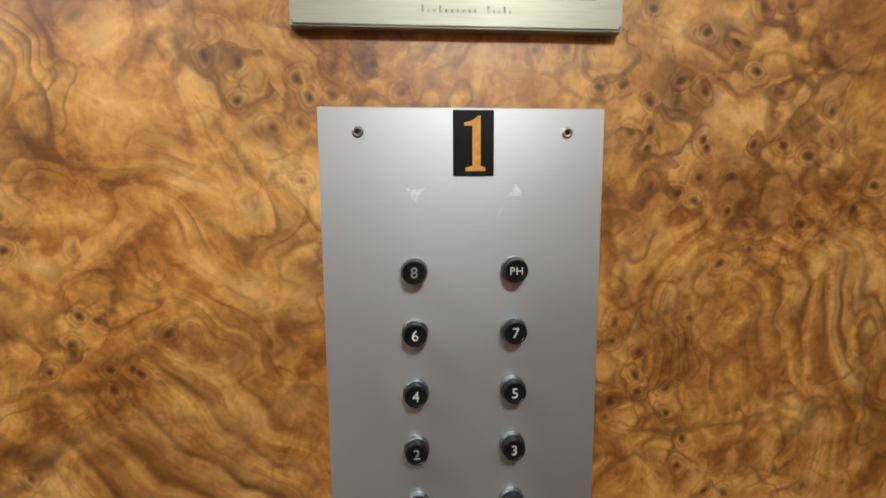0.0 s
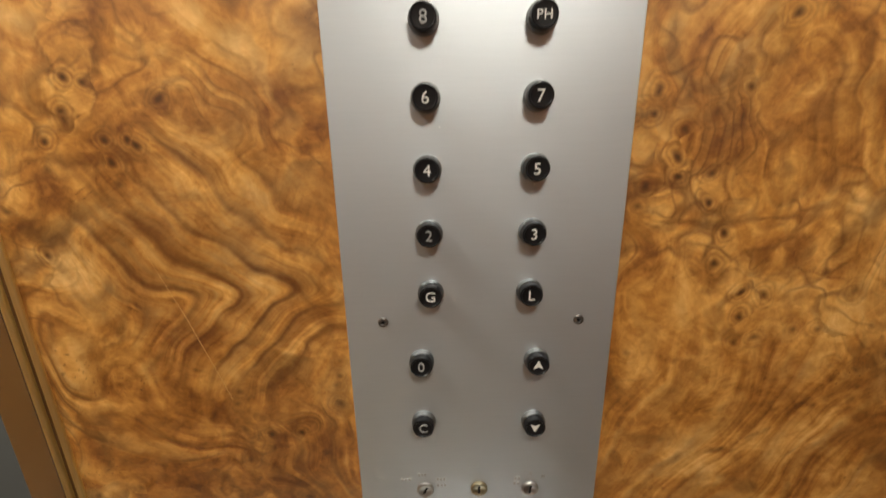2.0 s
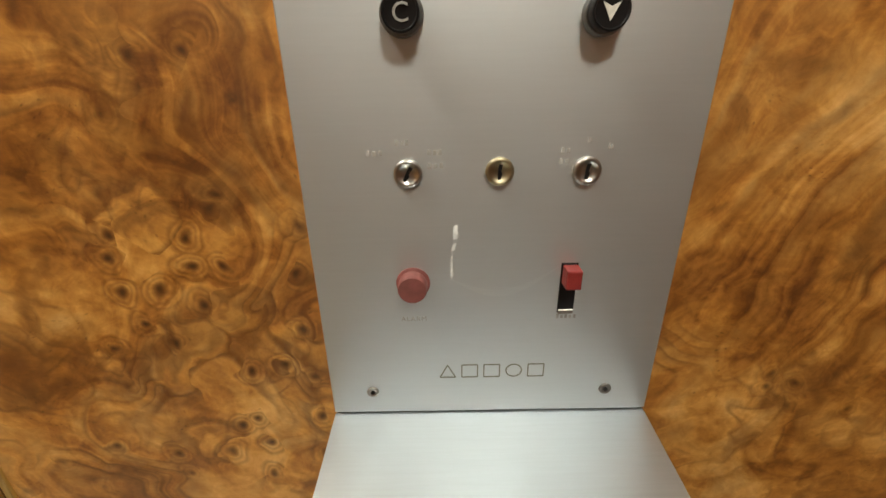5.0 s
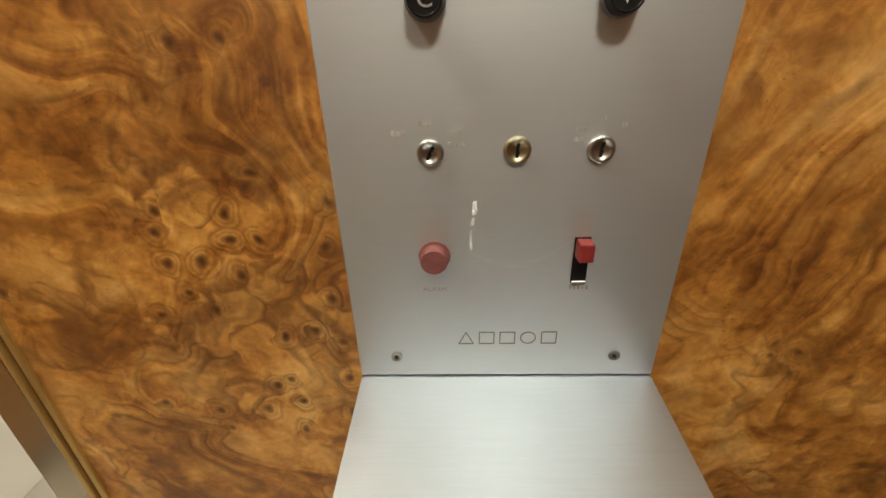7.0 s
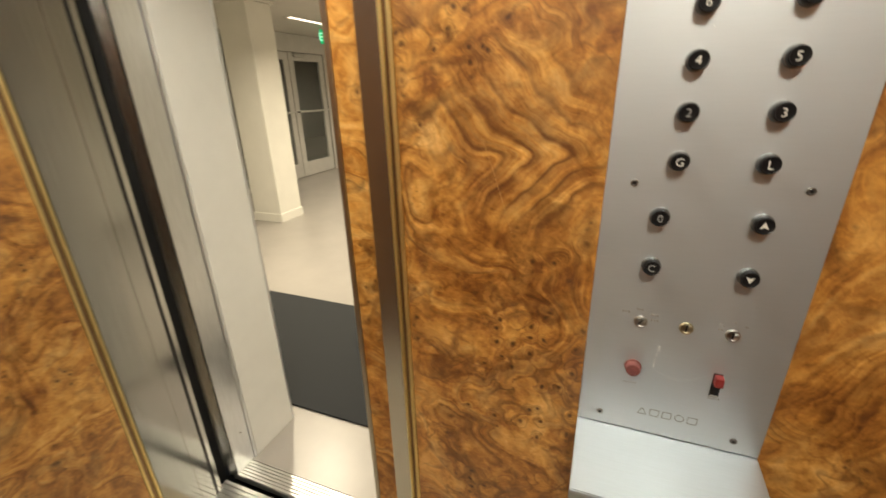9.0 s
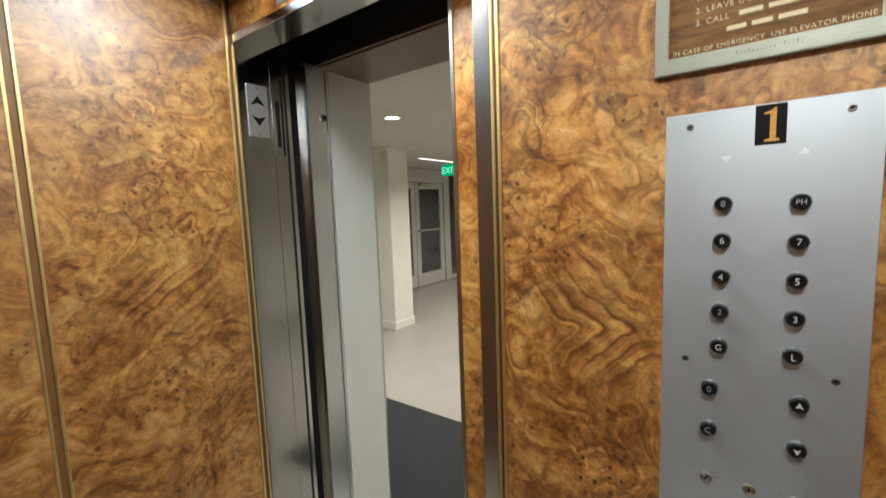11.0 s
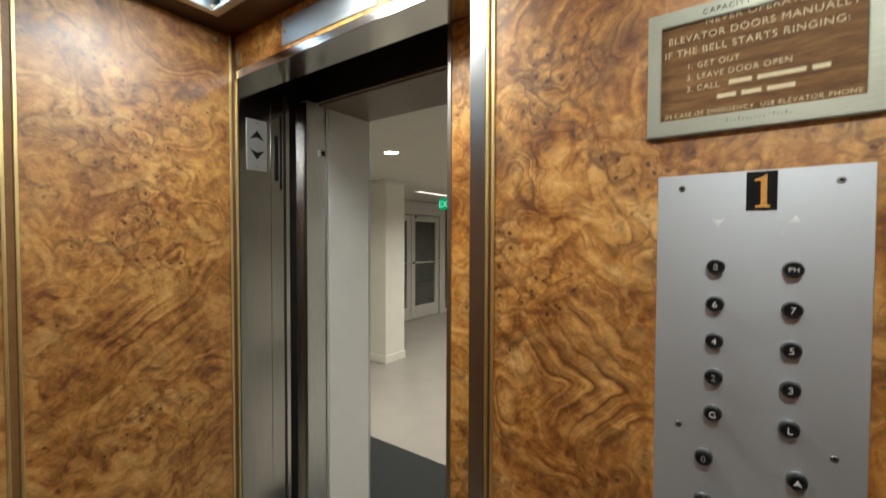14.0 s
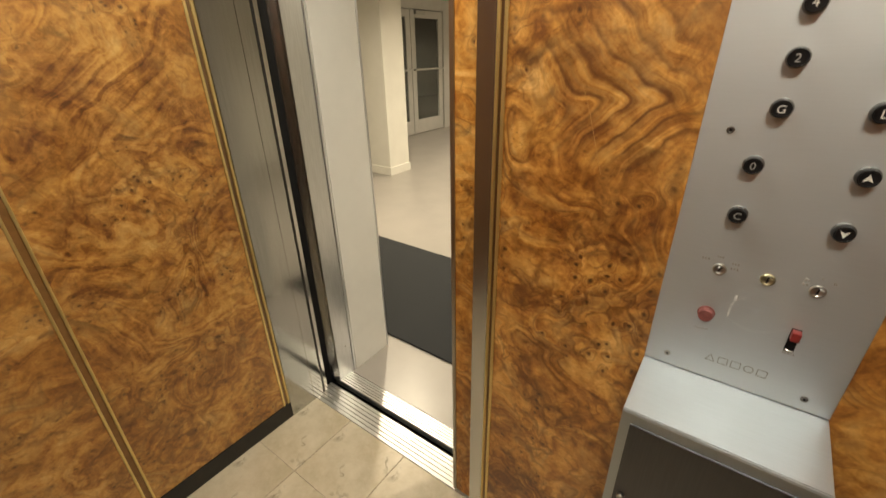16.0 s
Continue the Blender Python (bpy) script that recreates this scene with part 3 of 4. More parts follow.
rim = thing("ceiling_frame", (IX0, IY1, SOFFIT), "aluminium frame round the lift ceiling panel", "ceiling frame", kind="structure")
W = 0.026
for x0, x1, y0, y1 in ((IX0, IX0 + W, IY0, IY1), (IX1 - W, IX1, IY0, IY1), (IX0 + W, IX1 - W, IY1 - W, IY1), (IX0 + W, IX1 - W, IY0, IY0 + W)):
    part("frame_bar", cube(x0, x1, y0, y1, SOFFIT - 0.006, SOFFIT + 0.004, bevel=0.002), ALU, rim)
    part("frame_web", cube(x0 + 0.002 if x1 - x0 < 0.1 else x0, x0 + 0.006 if x1 - x0 < 0.1 else x1, y0 if x1 - x0 < 0.1 else y1 - 0.006, y1 if x1 - x0 < 0.1 else y1 - 0.002, SOFFIT + 0.004, 2.318), ALU, rim)
for x, y in ((IX0 + 0.013, -0.42), (-0.72, IY1 - 0.013), (-1.05, IY1 - 0.013), (IX0 + 0.013, -0.80)):
    part("screw", turned([(0.006, 0.0), (0.0055, 0.003), (0.002, 0.004)], (x, y, SOFFIT - 0.006), "z", 14), CHROME, rim)
part("corner_tab", cube(IX0 + 0.003, IX0 + 0.028, IY1 - 0.028, IY1 - 0.003, SOFFIT + 0.004, SOFFIT + 0.012), BRASS, rim, "brass corner tab")
for x0 in (IX0 + 0.030, IX1 - 0.080):
    tube = thing("tube_light", (x0, -0.7, 2.30), "white tube light along the ceiling frame", "ceiling light", "tube lights in the lift ceiling")
    part("tube", cube(x0, x0 + 0.014, IY0 + 0.05, IY1 - 0.04, 2.274, 2.288, bevel=0.006, segments=3), TUBE, tube, "glowing white tube", True)
    part("trough", cube(x0 - 0.002, x0 + 0.050, IY0 + 0.03, IY1 - 0.02, 2.290, 2.318, bevel=0.010, segments=3), TROUGH, tube, "pale blue light trough", True)
# the second lamp is a guess, added out of view to light the right
for lx0, ly0 in ((-0.81, -0.262), (0.14, -0.88)):
    round_light = thing("ceiling_light", (lx0, ly0, 2.31), "large round bright ceiling lamp, the rear right one added", "ceiling light", "round lamps in the lift ceiling")
    part("lamp_rim", turned([(0.148, -0.008), (0.148, 0.004), (0.144, 0.009), (0.137, 0.009)], (lx0, ly0, 2.31), "z", 48), ALU, round_light)
    part("diffuser", turned([(0.140, 0.0), (0.138, 0.010), (0.11, 0.015), (0.05, 0.018)], (lx0, ly0, 2.31), "z", 48), LAMP_DISC, round_light, "glowing white diffuser")


# ---- things in the car ----
def screw_head(parent, x, z, y=0.0, r=0.0052, mat=SCREW, name="screw"):
    ob = part(name, turned([(r, 0.0), (r * 0.94, 0.0012), (r * 0.5, 0.0016), (r * 0.42, 0.0005), (0.0006, 0.0005)], (x, y, z), "y", 20), mat, parent)
    part("socket", turned([(r * 0.36, 0.0), (r * 0.34, 0.0018)], (x, y, z), "y", 8), BLACK_PLASTIC, ob)
    return ob


PX, PZ0, PZ1, PY = 0.1225, 0.9105, 1.6805, -0.0035
cop = thing("control_panel", (0, 0, PZ0), "brushed aluminium lift control plate with black push buttons", "control panel")
part("face_plate", cube(-PX, PX, PY, -0.0003, PZ0, PZ1, bevel=0.0007, segments=1), PLATE, cop, "brushed aluminium plate")
badge = part("floor_badge", cube(-0.0095, 0.0255, PY - 0.0012, PY, 1.6235, 1.6785, bevel=0.0004, segments=1), BLACK_PLASTIC, cop, "black badge with a gold numeral one")
one = [(-0.0095, 0.0), (0.0075, 0.0), (0.0075, 0.003), (0.0035, 0.0045), (0.0035, 0.046), (0.001, 0.046), (-0.0015, 0.0435), (-0.0055, 0.0415), (-0.0105, 0.0405), (-0.0105, 0.038), (-0.0035, 0.038), (-0.0035, 0.0045), (-0.0095, 0.003)]
part("numeral", prism([(0.0105 + u, 1.6275 + v) for u, v in one], on_front(PY - 0.0012), 0.0004), GOLD_INK, badge, "gold numeral one")
for x, s in ((-0.042, -1), (0.0452, 1)):
    z = 1.609
    part("arrow_light", prism([(x - 0.0085, z - s * 0.0045), (x - 0.003, z - s * 0.003), (x + 0.003, z - s * 0.003), (x + 0.0085, z - s * 0.0045), (x, z + s * 0.0075)], on_front(PY), 0.0003), PALE_ETCH, cop, "faint pale direction arrow")
for x, z, mat in ((-0.0895, 1.660, SCREW), (0.0895, 1.660, CHROME), (-0.0885, 1.294, SCREW), (0.0905, 1.294, SCREW), (-0.0905, 0.931, CHROME), (0.0885, 0.931, SCREW)):
    screw_head(cop, x, z, PY, 0.0048, mat)


def push_button(x, z, text, mat):
    r = 0.0106
    collar = part("push_button", turned([(r * 1.04, 0.0), (r * 1.04, 0.0012), (r * 0.98, 0.002), (r * 0.98, 0.0105), (r * 0.93, 0.0122), (r * 0.84, 0.0125), (r * 0.78, 0.0116), (0.002, 0.0110)], (x, PY, z), "y", 36), BLACK_PLASTIC, cop, "", True)
    # added ring: paints the grey reflection on the button's side
    part("sleeve", turned([(r * 1.10, 0.0), (r * 1.10, 0.0048), (r * 1.05, 0.0058), (r * 1.0, 0.0058)], (x, PY, z), "y", 36), SIDE_SHEEN, collar, "grey ring for the light caught on the button side", True)
    y = PY - 0.0113
    if text in ("up", "down"):
        s = 1 if text == "up" else -1
        bm = prism([(x - 0.0047, z - s * 0.0040), (x, z - s * 0.0018), (x + 0.0047, z - s * 0.0040), (x, z + s * 0.0050)], on_front(y), 0.0004)
    else:
        size = 0.0132 if len(text) == 1 else 0.0096
        bm = letters(text, size, (x, z - size * 0.35), y - 0.0003, 0.0003, spread=1.08)
    part("symbol", bm, mat, collar, "white inlaid symbol")


ROWS = ((1.542, "8", "PH"), (1.487, "6", "7"), (1.432, "4", "5"), (1.378, "2", "3"), (1.323, "G", "L"))
for z, a, b in ROWS:
    push_button(-0.0440, z, a, WORN_INK if a in "82" else WHITE_INK)
    push_button(0.0440, z, b, WHITE_INK)
push_button(-0.0543, 1.2535, "0", WORN_INK)
push_button(0.0535, 1.2535, "up", WHITE_INK)
push_button(-0.0543, 1.186, "C", WORN_INK)
push_button(0.0535, 1.185, "down", WHITE_INK)


def key_switch(x, z, mat, turn):
    lock = part("key_switch", turned([(0.0088, 0.0), (0.0088, 0.002), (0.0078, 0.0032), (0.0062, 0.0032), (0.006, 0.0026), (0.001, 0.0026)], (x, PY, z), "y", 30), mat, cop, "round key lock")
    c, s = math.cos(turn), math.sin(turn)
    slot = [(-0.0009, -0.0048), (0.0009, -0.0048), (0.0016, -0.001), (0.0006, 0.0004), (0.0012, 0.0046), (-0.0012, 0.0046), (-0.0014, 0.0)]
    part("keyhole", prism([(x + u * c - v * s, z + u * s + v * c) for u, v in slot], on_front(PY - 0.0024), 0.0005), BLACK_PLASTIC, lock)


key_switch(-0.0552, 1.1005, CHROME, -0.5)
key_switch(0.0010, 1.1010, OLD_BRASS, -0.1)
key_switch(0.0543, 1.1005, CHROME, -0.15)
alarm = part("alarm_button", turned([(0.0116, 0.0), (0.0116, 0.0012), (0.0098, 0.002), (0.0098, 0.0105), (0.0092, 0.0118), (0.003, 0.0120)], (-0.0553, PY, 1.025), "y", 36), RED, cop, "faded red round alarm button", True)
sw = part("stop_switch", cube(0.0450, 0.0565, PY - 0.0008, PY, 1.000, 1.0385, bevel=0.0004, segments=1), BLACK_PLASTIC, cop, "black switch slot with red toggle")
part("toggle", cube(0.0458, 0.0562, PY - 0.0125, PY - 0.0006, 1.0235, 1.0375, bevel=0.0014), BRIGHT_RED, sw, "red toggle")
part("toggle_stop", cube(0.0455, 0.0560, PY - 0.0022, PY - 0.0006, 0.9995, 1.003, bevel=0.0005, segments=1), CHROME, sw, "bright metal stop")
# worn engraved words under and beside the switches, as short bars
part("alarm_lettering", letters("ALARM", 0.0052, (-0.0560, 0.9947), PY - 0.0003, 0.0002, spread=1.15), FAINT, cop, "worn engraved word")
for x0, x1, z in ((0.0450, 0.0600, 0.9965), (-0.0800, -0.0690, 1.113), (-0.0620, -0.0530, 1.119), (-0.0430, -0.0330, 1.113), (-0.0430, -0.0320, 1.105),
                  (0.0380, 0.0445, 1.113), (0.0370, 0.0445, 1.1065), (0.0535, 0.0560, 1.119), (0.0660, 0.0700, 1.115)):
    bm = bmesh.new()
    n = max(2, round((x1 - x0) / 0.0032))
    for k in range(n):
        u = x0 + (x1 - x0) * k / n
        box(bm, u, u + (x1 - x0) / n * 0.6, PY - 0.00025, PY, z - 0.0016, z + 0.0016 - 0.0006 * (k % 2))
    part("worn_marking", bm, FAINT, cop, "worn illegible engraving")
# maker's mark: five plain outlined shapes
def outline(points, y, width):
    """A closed line of the given width round flat points, a hair proud of the plate."""
    bm = bmesh.new()
    for (u0, v0), (u1, v1) in zip(points, points[1:] + points[:1]):
        du, dv = u1 - u0, v1 - v0
        n = width / 2 / math.hypot(du, dv)
        corners = [(u0 - dv * n, v0 + du * n), (u1 - dv * n, v1 + du * n), (u1 + dv * n, v1 - du * n), (u0 + dv * n, v0 - du * n)]
        a, b = ([bm.verts.new((u, y - d, v)) for u, v in corners] for d in (0.0, 0.0003))
        bm.faces.new(b)
        for k in range(4):
            bm.faces.new((a[k], a[(k + 1) % 4], b[(k + 1) % 4], b[k]))
    bmesh.ops.recalc_face_normals(bm, faces=bm.faces)
    return bm


MARK_W, MARK_H, MARK_Z = 0.0118, 0.0112, 0.9440
block = [(0.0, 0.0), (MARK_W, 0.0), (MARK_W, MARK_H), (0.0, MARK_H)]
wedge = [(0.0, 0.0), (MARK_W, 0.0), (MARK_W / 2, MARK_H)]
ring = [(MARK_W / 2 + MARK_W / 2 * math.cos(a * math.pi / 8), MARK_H / 2 + MARK_H / 2 * math.sin(a * math.pi / 8)) for a in range(16)]
for k, shape in enumerate((wedge, block, block, ring, block)):
    part("maker_mark", outline([(-0.0385 + k * 0.0166 + u, MARK_Z + v) for u, v in shape], PY, 0.0009), SCRIPT_ETCH, cop, "engraved maker mark as a plain outline")
# scratches and scuffs
for x, z, w, h, lean in ((-0.0262, 1.0615, 0.0045, 0.010, 0.1), (-0.0275, 1.051, 0.003, 0.006, -0.2), (-0.0288, 1.036, 0.0022, 0.018, 0.02), (0.0335, 1.5955, 0.0006, 0.018, -0.55), (-0.0335, 1.465, 0.001, 0.001, 0), (0.0445, 1.418, 0.001, 0.0016, 0)):
    c, s = math.cos(lean), math.sin(lean)
    out = [(-0.5, -0.5), (0.1, -0.45), (0.5, -0.3), (0.3, 0.1), (0.5, 0.5), (-0.2, 0.45), (-0.4, 0.0)]
    part("scratch", prism([(x + u * w * c - v * h * s, z + u * w * s + v * h * c) for u, v in out], on_front(PY), 0.0001), PALE_ETCH, cop, "pale scuff mark")


# rubbed arc between the alarm button and the stop switch
bm = bmesh.new()
top, low = [], []
for k in range(13):
    f = k / 12
    u, v, w = -0.030 + 0.074 * f, 1.0275 - 0.0155 * math.sin(math.pi * f) + 0.0085 * f, 0.0003 + 0.0024 * math.sin(math.pi * f)
    top.append(bm.verts.new((u, PY - 0.0001, v + w)))
    low.append(bm.verts.new((u, PY - 0.0001, v - w)))
for k in range(12):
    bm.faces.new((low[k], low[k + 1], top[k + 1], top[k]))
part("rub_mark", bm, RUBBED, cop, "pale rubbed arc")

# telephone cabinet under the plate
cab = thing("phone_cabinet", (0, -0.06, 0.52), "brushed aluminium telephone cabinet under the control plate", "cabinet")
cb_profile = [(-0.0005, 0.52), (-0.0005, 0.9095), (-0.004, 0.9095), (-0.131, 0.898), (-0.133, 0.895), (-0.133, 0.52)]
bm = bmesh.new()
rows = [[bm.verts.new((x, y, z)) for y, z in cb_profile] for x in (-PX, PX)]
for k in range(len(cb_profile)):
    n = (k + 1) % len(cb_profile)
    bm.faces.new((rows[0][k], rows[0][n], rows[1][n], rows[1][k]))
bm.faces.new(rows[0])
bm.faces.new(rows[1])
bmesh.ops.recalc_face_normals(bm, faces=bm.faces)
bmesh.ops.bevel(bm, geom=bm.edges[:], offset=0.0012, segments=2, affect="EDGES")
part("body", bm, DULL_STEEL, cab, "folded aluminium body")
# door darkened in colour for the dim surroundings it reflects
cdoor = part("cabinet_door", cube(-PX + 0.014, PX - 0.014, -0.1365, -0.133, 0.535, 0.876, bevel=0.0015), DARKENED_STEEL, cab, "front door with its dark reflection put into the colour")
part("door_knob", turned([(0.006, 0.0), (0.006, 0.005), (0.005, 0.007)], (-PX + 0.026, -0.1365, 0.72), "y", 20), CHROME, cdoor, "small chrome knob")

# notice over the control plate
plaque = thing("notice_plaque", (-0.004, 0, 1.741), "pale bronze framed notice with cream lettering on walnut", "notice")
NX0, NX1, NZ0, NZ1 = -0.139, 0.131, 1.741, 1.931
bm = bmesh.new()
IN = (NX0 + 0.019, NX1 - 0.021, NZ0 + 0.024, NZ1 - 0.023)
outer = [(NX0, NZ0), (NX1, NZ0), (NX1, NZ1), (NX0, NZ1)]
inner = [(IN[0], IN[2]), (IN[1], IN[2]), (IN[1], IN[3]), (IN[0], IN[3])]
layers = [[bm.verts.new((x, y, z)) for x, z in loop] for loop, y in ((outer, 0.0), (outer, -0.012), (inner, -0.012), (inner, 0.0))]
for a, b in zip(layers, layers[1:] + layers[:1]):
    for k in range(4):
        bm.faces.new((a[k], a[(k + 1) % 4], b[(k + 1) % 4], b[k]))
bmesh.ops.recalc_face_normals(bm, faces=bm.faces)
bmesh.ops.bevel(bm, geom=[e for e in bm.edges if all(v.co.y < -0.01 for v in e.verts)], offset=0.0014, segments=2, affect="EDGES")
frame_part = part("frame", bm, PALE_BRASS, plaque, "pale bronze frame")
insert = part("insert", cube(IN[0], IN[1], -0.007, -0.001, IN[2], IN[3]), WALNUT, plaque, "walnut grained insert")
part("capacity_text", letters("CAPACITY • 2,000 LBS.", 0.0105, (-0.003, NZ1 - 0.0165), -0.0121, 0.0004, spread=1.22), DARK_ETCH, frame_part, "engraved capacity line")
LINES = (("NEVER OPERATE", 0.0142, -0.006, 1.9015, "CENTER"), ("ELEVATOR DOORS MANUALLY", 0.0142, -0.004, 1.8815, "CENTER"), ("IF THE BELL STARTS RINGING:", 0.0142, -0.116, 1.8615, "LEFT"),
         ("1. GET OUT", 0.0115, -0.086, 1.8400, "LEFT"), ("2. LEAVE DOOR OPEN", 0.0115, -0.086, 1.8230, "LEFT"), ("3. CALL", 0.0115, -0.086, 1.8060, "LEFT"),
         ("IN CASE OF EMERGENCY  USE ELEVATOR PHONE", 0.0092, -0.004, 1.7685, "CENTER"))
for text, size, x, z, align in LINES:
    part("lettering", letters(text, size, (x, z), -0.0072, 0.0003, align, spread=1.10, thin=0.00008), CREAM_INK, insert, "cream letters")
for z, h, x0, widths in ((1.8060, 0.0082, -0.033, (0.027, 0.052, 0.018)), (1.7880, 0.0082, -0.047, (0.023, 0.023, 0.030))):
    for w in widths:
        part("text_bar", cube(x0, x0 + w, -0.0075, -0.007, z + 0.0012, z + 0.0012 + h * 0.75), CREAM_INK, insert, "plain cream bar")
        x0 += w + 0.006
# the frame's scripted maker mark as thin worn bars
for x0, x1 in ((-0.035, 0.012), (0.018, 0.040)):
    bm = bmesh.new()
    n = round((x1 - x0) / 0.0045)
    for k in range(n):
        u = x0 + (x1 - x0) * k / n
        box(bm, u, u + 0.0018, -0.01225, -0.012, 1.7525, 1.7550 + 0.003 * (k in (0, 3)))
    part("maker_mark", bm, SCRIPT_ETCH, frame_part, "worn engraved mark as plain bars")

# steel box above the notice
unit = thing("ceiling_side_box", (0, 0, 2.005), "brushed steel box on the wall above the notice", "wall box")
part("body", cube(-0.142, 0.142, -0.056, -0.0005, 2.005, 2.235, bevel=0.0015), DULL_STEEL, unit, "folded steel housing")
part("seam", cube(-0.120, -0.1185, -0.0568, -0.0555, 2.075, 2.230), SCREW, unit, "thin seam")

# blank plate on the header
hp = thing("header_plate", (-0.936, 0, 2.149), "blank brushed steel plate above the door", "plate")
part("plate", cube(-1.131, -0.741, -0.004, -0.0004, 2.150, 2.227, bevel=0.0008, segments=1), DULL_STEEL, hp)
for x in (-1.115, -0.757):
    screw_head(hp, x, 2.190, -0.004, 0.004, SCREW)

# direction lantern on the jamb
lx = XL + 0.0045
lantern = thing("direction_lantern", (lx, 0.072, 1.82), "brushed steel lantern plate with two black arrows", "lantern")
part("plate", cube(lx, lx + 0.003, 0.036, 0.112, 1.818, 1.996, bevel=0.001, segments=1), LANTERN, lantern)
for z, s in ((1.938, 1), (1.878, -1)):
    part("arrow", prism([(0.074 - 0.027, z - s * 0.013), (0.074, z - s * 0.004), (0.074 + 0.027, z - s * 0.013), (0.074, z + s * 0.021)], on_west(lx + 0.003), 0.0006), BLACK_PLASTIC, lantern, "black arrow")
for z in (1.984, 1.830):
    part("screw", turned([(0.0026, 0.0), (0.0024, 0.0012)], (lx + 0.003, 0.074, z), "x", 12), SCREW, lantern)

# ---- lobby, set out from the eye of a person in the car and then brought to true scale ----
car_objects = set(scene.objects)
JX = -1.345
hall_wall = bmesh.new()
box(hall_wall, -6.0, JX - 0.03, 0.34, HALL, 0.0, 2.6)
box(hall_wall, XO + 0.10, 3.0, 0.30, HALL, 0.0, 2.6)
box(hall_wall, JX - 0.03, XO + 0.10, 0.30, HALL, 2.098, 2.6)
tagged(solid("wall_lobby", hall_wall, WHITE_PAINT), "white painted lobby wall around the lift opening", "wall", kind="structure")
hframe = thing("hall_door_frame", (JX, 0.4, 0.0), "grey metal hall door frame", "door frame", kind="structure")
part("frame_jamb", cube(JX - 0.055, JX - 0.006, 0.246, 0.332, 0.0, 2.10, bevel=0.002), ALU, hframe, "brushed metal jamb")
part("frame_chamfer", prism([(JX - 0.045, 0.226), (JX - 0.007, 0.2455), (JX - 0.045, 0.2455)], lambda u, v, d: Vector((u, v, d)), 2.09), STEEL, hframe, "polished angled strip")
part("frame_bead", cube(JX - 0.03, JX - 0.001, 0.3325, 0.343, 0.0, 2.096, bevel=0.002), ALU, hframe, "bright edge bead")
part("frame_liner", cube(JX - 0.03, JX, 0.3435, HALL + 0.003, 0.0, 2.096, bevel=0.003), GREY_PAINT, hframe, "grey painted liner")
part("frame_edge", cube(JX - 0.036, JX + 0.001, HALL + 0.0035, HALL + 0.012, 0.0, 2.10, bevel=0.002), ALU, hframe, "bright outer edge")
part("frame_head", cube(JX, XO + 0.10, 0.2985, HALL + 0.003, 2.090, 2.0975), HEAD_PAINT, hframe, "dark bronze painted head")
part("frame_jamb", cube(XO + 0.08, XO + 0.10, 0.30, HALL + 0.003, 0.0, 2.089), GREY_PAINT, hframe)
pin = part("bumper", cube(JX - 0.006, JX + 0.008, 0.298, 0.322, 1.895, 1.921, bevel=0.002), CHROME, hframe, "small metal bumper block")
part("bumper_face", cube(JX + 0.008, JX + 0.0095, 0.302, 0.318, 1.899, 1.917), BLACK_PLASTIC, pin)
part("screw", turned([(0.003, 0.0), (0.0026, 0.002)], (JX - 0.006, 0.30, 0.165), "x", 12), SCREW, hframe)

tagged(solid("lobby_floor", cube(-6.0, 3.0, 0.32, 9.0, -0.05, 0.0), LOBBY_FLOOR), "smooth grey lobby floor", "floor", kind="structure")
LC = 2.30
lobby_top = cube(-6.0, 3.0, HALL, 9.0, LC, LC + 0.1)
tagged(solid("lobby_ceiling", lobby_top, LOBBY_CEIL), "warm grey painted lobby ceiling", "ceiling", kind="structure")
GX = -5.10
lw = bmesh.new()
box(lw, 2.9, 3.0, HALL, 9.0, 0.0, LC)
box(lw, GX, 3.0, 8.0, 8.1, 0.0, LC)
box(lw, GX - 0.12, GX, HALL, 3.6, 0.0, LC)
box(lw, GX - 0.12, GX + 0.10, 7.46, 8.1, 0.0, LC)
tagged(solid("wall_lobby_far", lw, WHITE_PAINT), "white painted far lobby walls", "wall", kind="structure")
doormat = tagged(solid("door_mat", cube(-2.75, -0.35, 0.632, 1.567, 0.0, 0.012, bevel=0.005), MAT_PILE), "charcoal ribbed entrance mat on the lobby floor", "mat")
column = thing("column", (-3.75, 3.2, 0.0), "white square column with baseboard", "column")
part("shaft", cube(-3.95, -3.56, 3.03, 3.385, 0.0, 2.27, bevel=0.004), WHITE_PAINT, column)
part("baseboard", cube(-3.962, -3.548, 3.018, 3.397, 0.0, 0.10, bevel=0.004), WHITE_PAINT, column)
part("capital", cube(-3.975, -3.535, 3.005, 3.41, 2.272, 2.299, bevel=0.003), WHITE_PAINT, column, "thin white top plate")


def downlight(x, y, lit=True):
    d = thing("downlight", (x, y, LC), "round recessed downlight in the lobby ceiling, all but one added", "ceiling light", "lobby downlights")
    part("rim", turned([(0.075, 0.0), (0.074, 0.006), (0.062, 0.009), (0.060, 0.003)], (x, y, LC), "z", 28), WHITE_PAINT, d)
    part("lens", turned([(0.060, 0.0), (0.056, 0.006)], (x, y, LC), "z", 24), DOWNLIGHT, d, "glowing warm lens")
    lamp("downlight_beam", "AREA", (x, y, LC - 0.02), (x, y, 0), LOBBY_WATTS, 0.11, (1.0, 0.89, 0.70), 150)


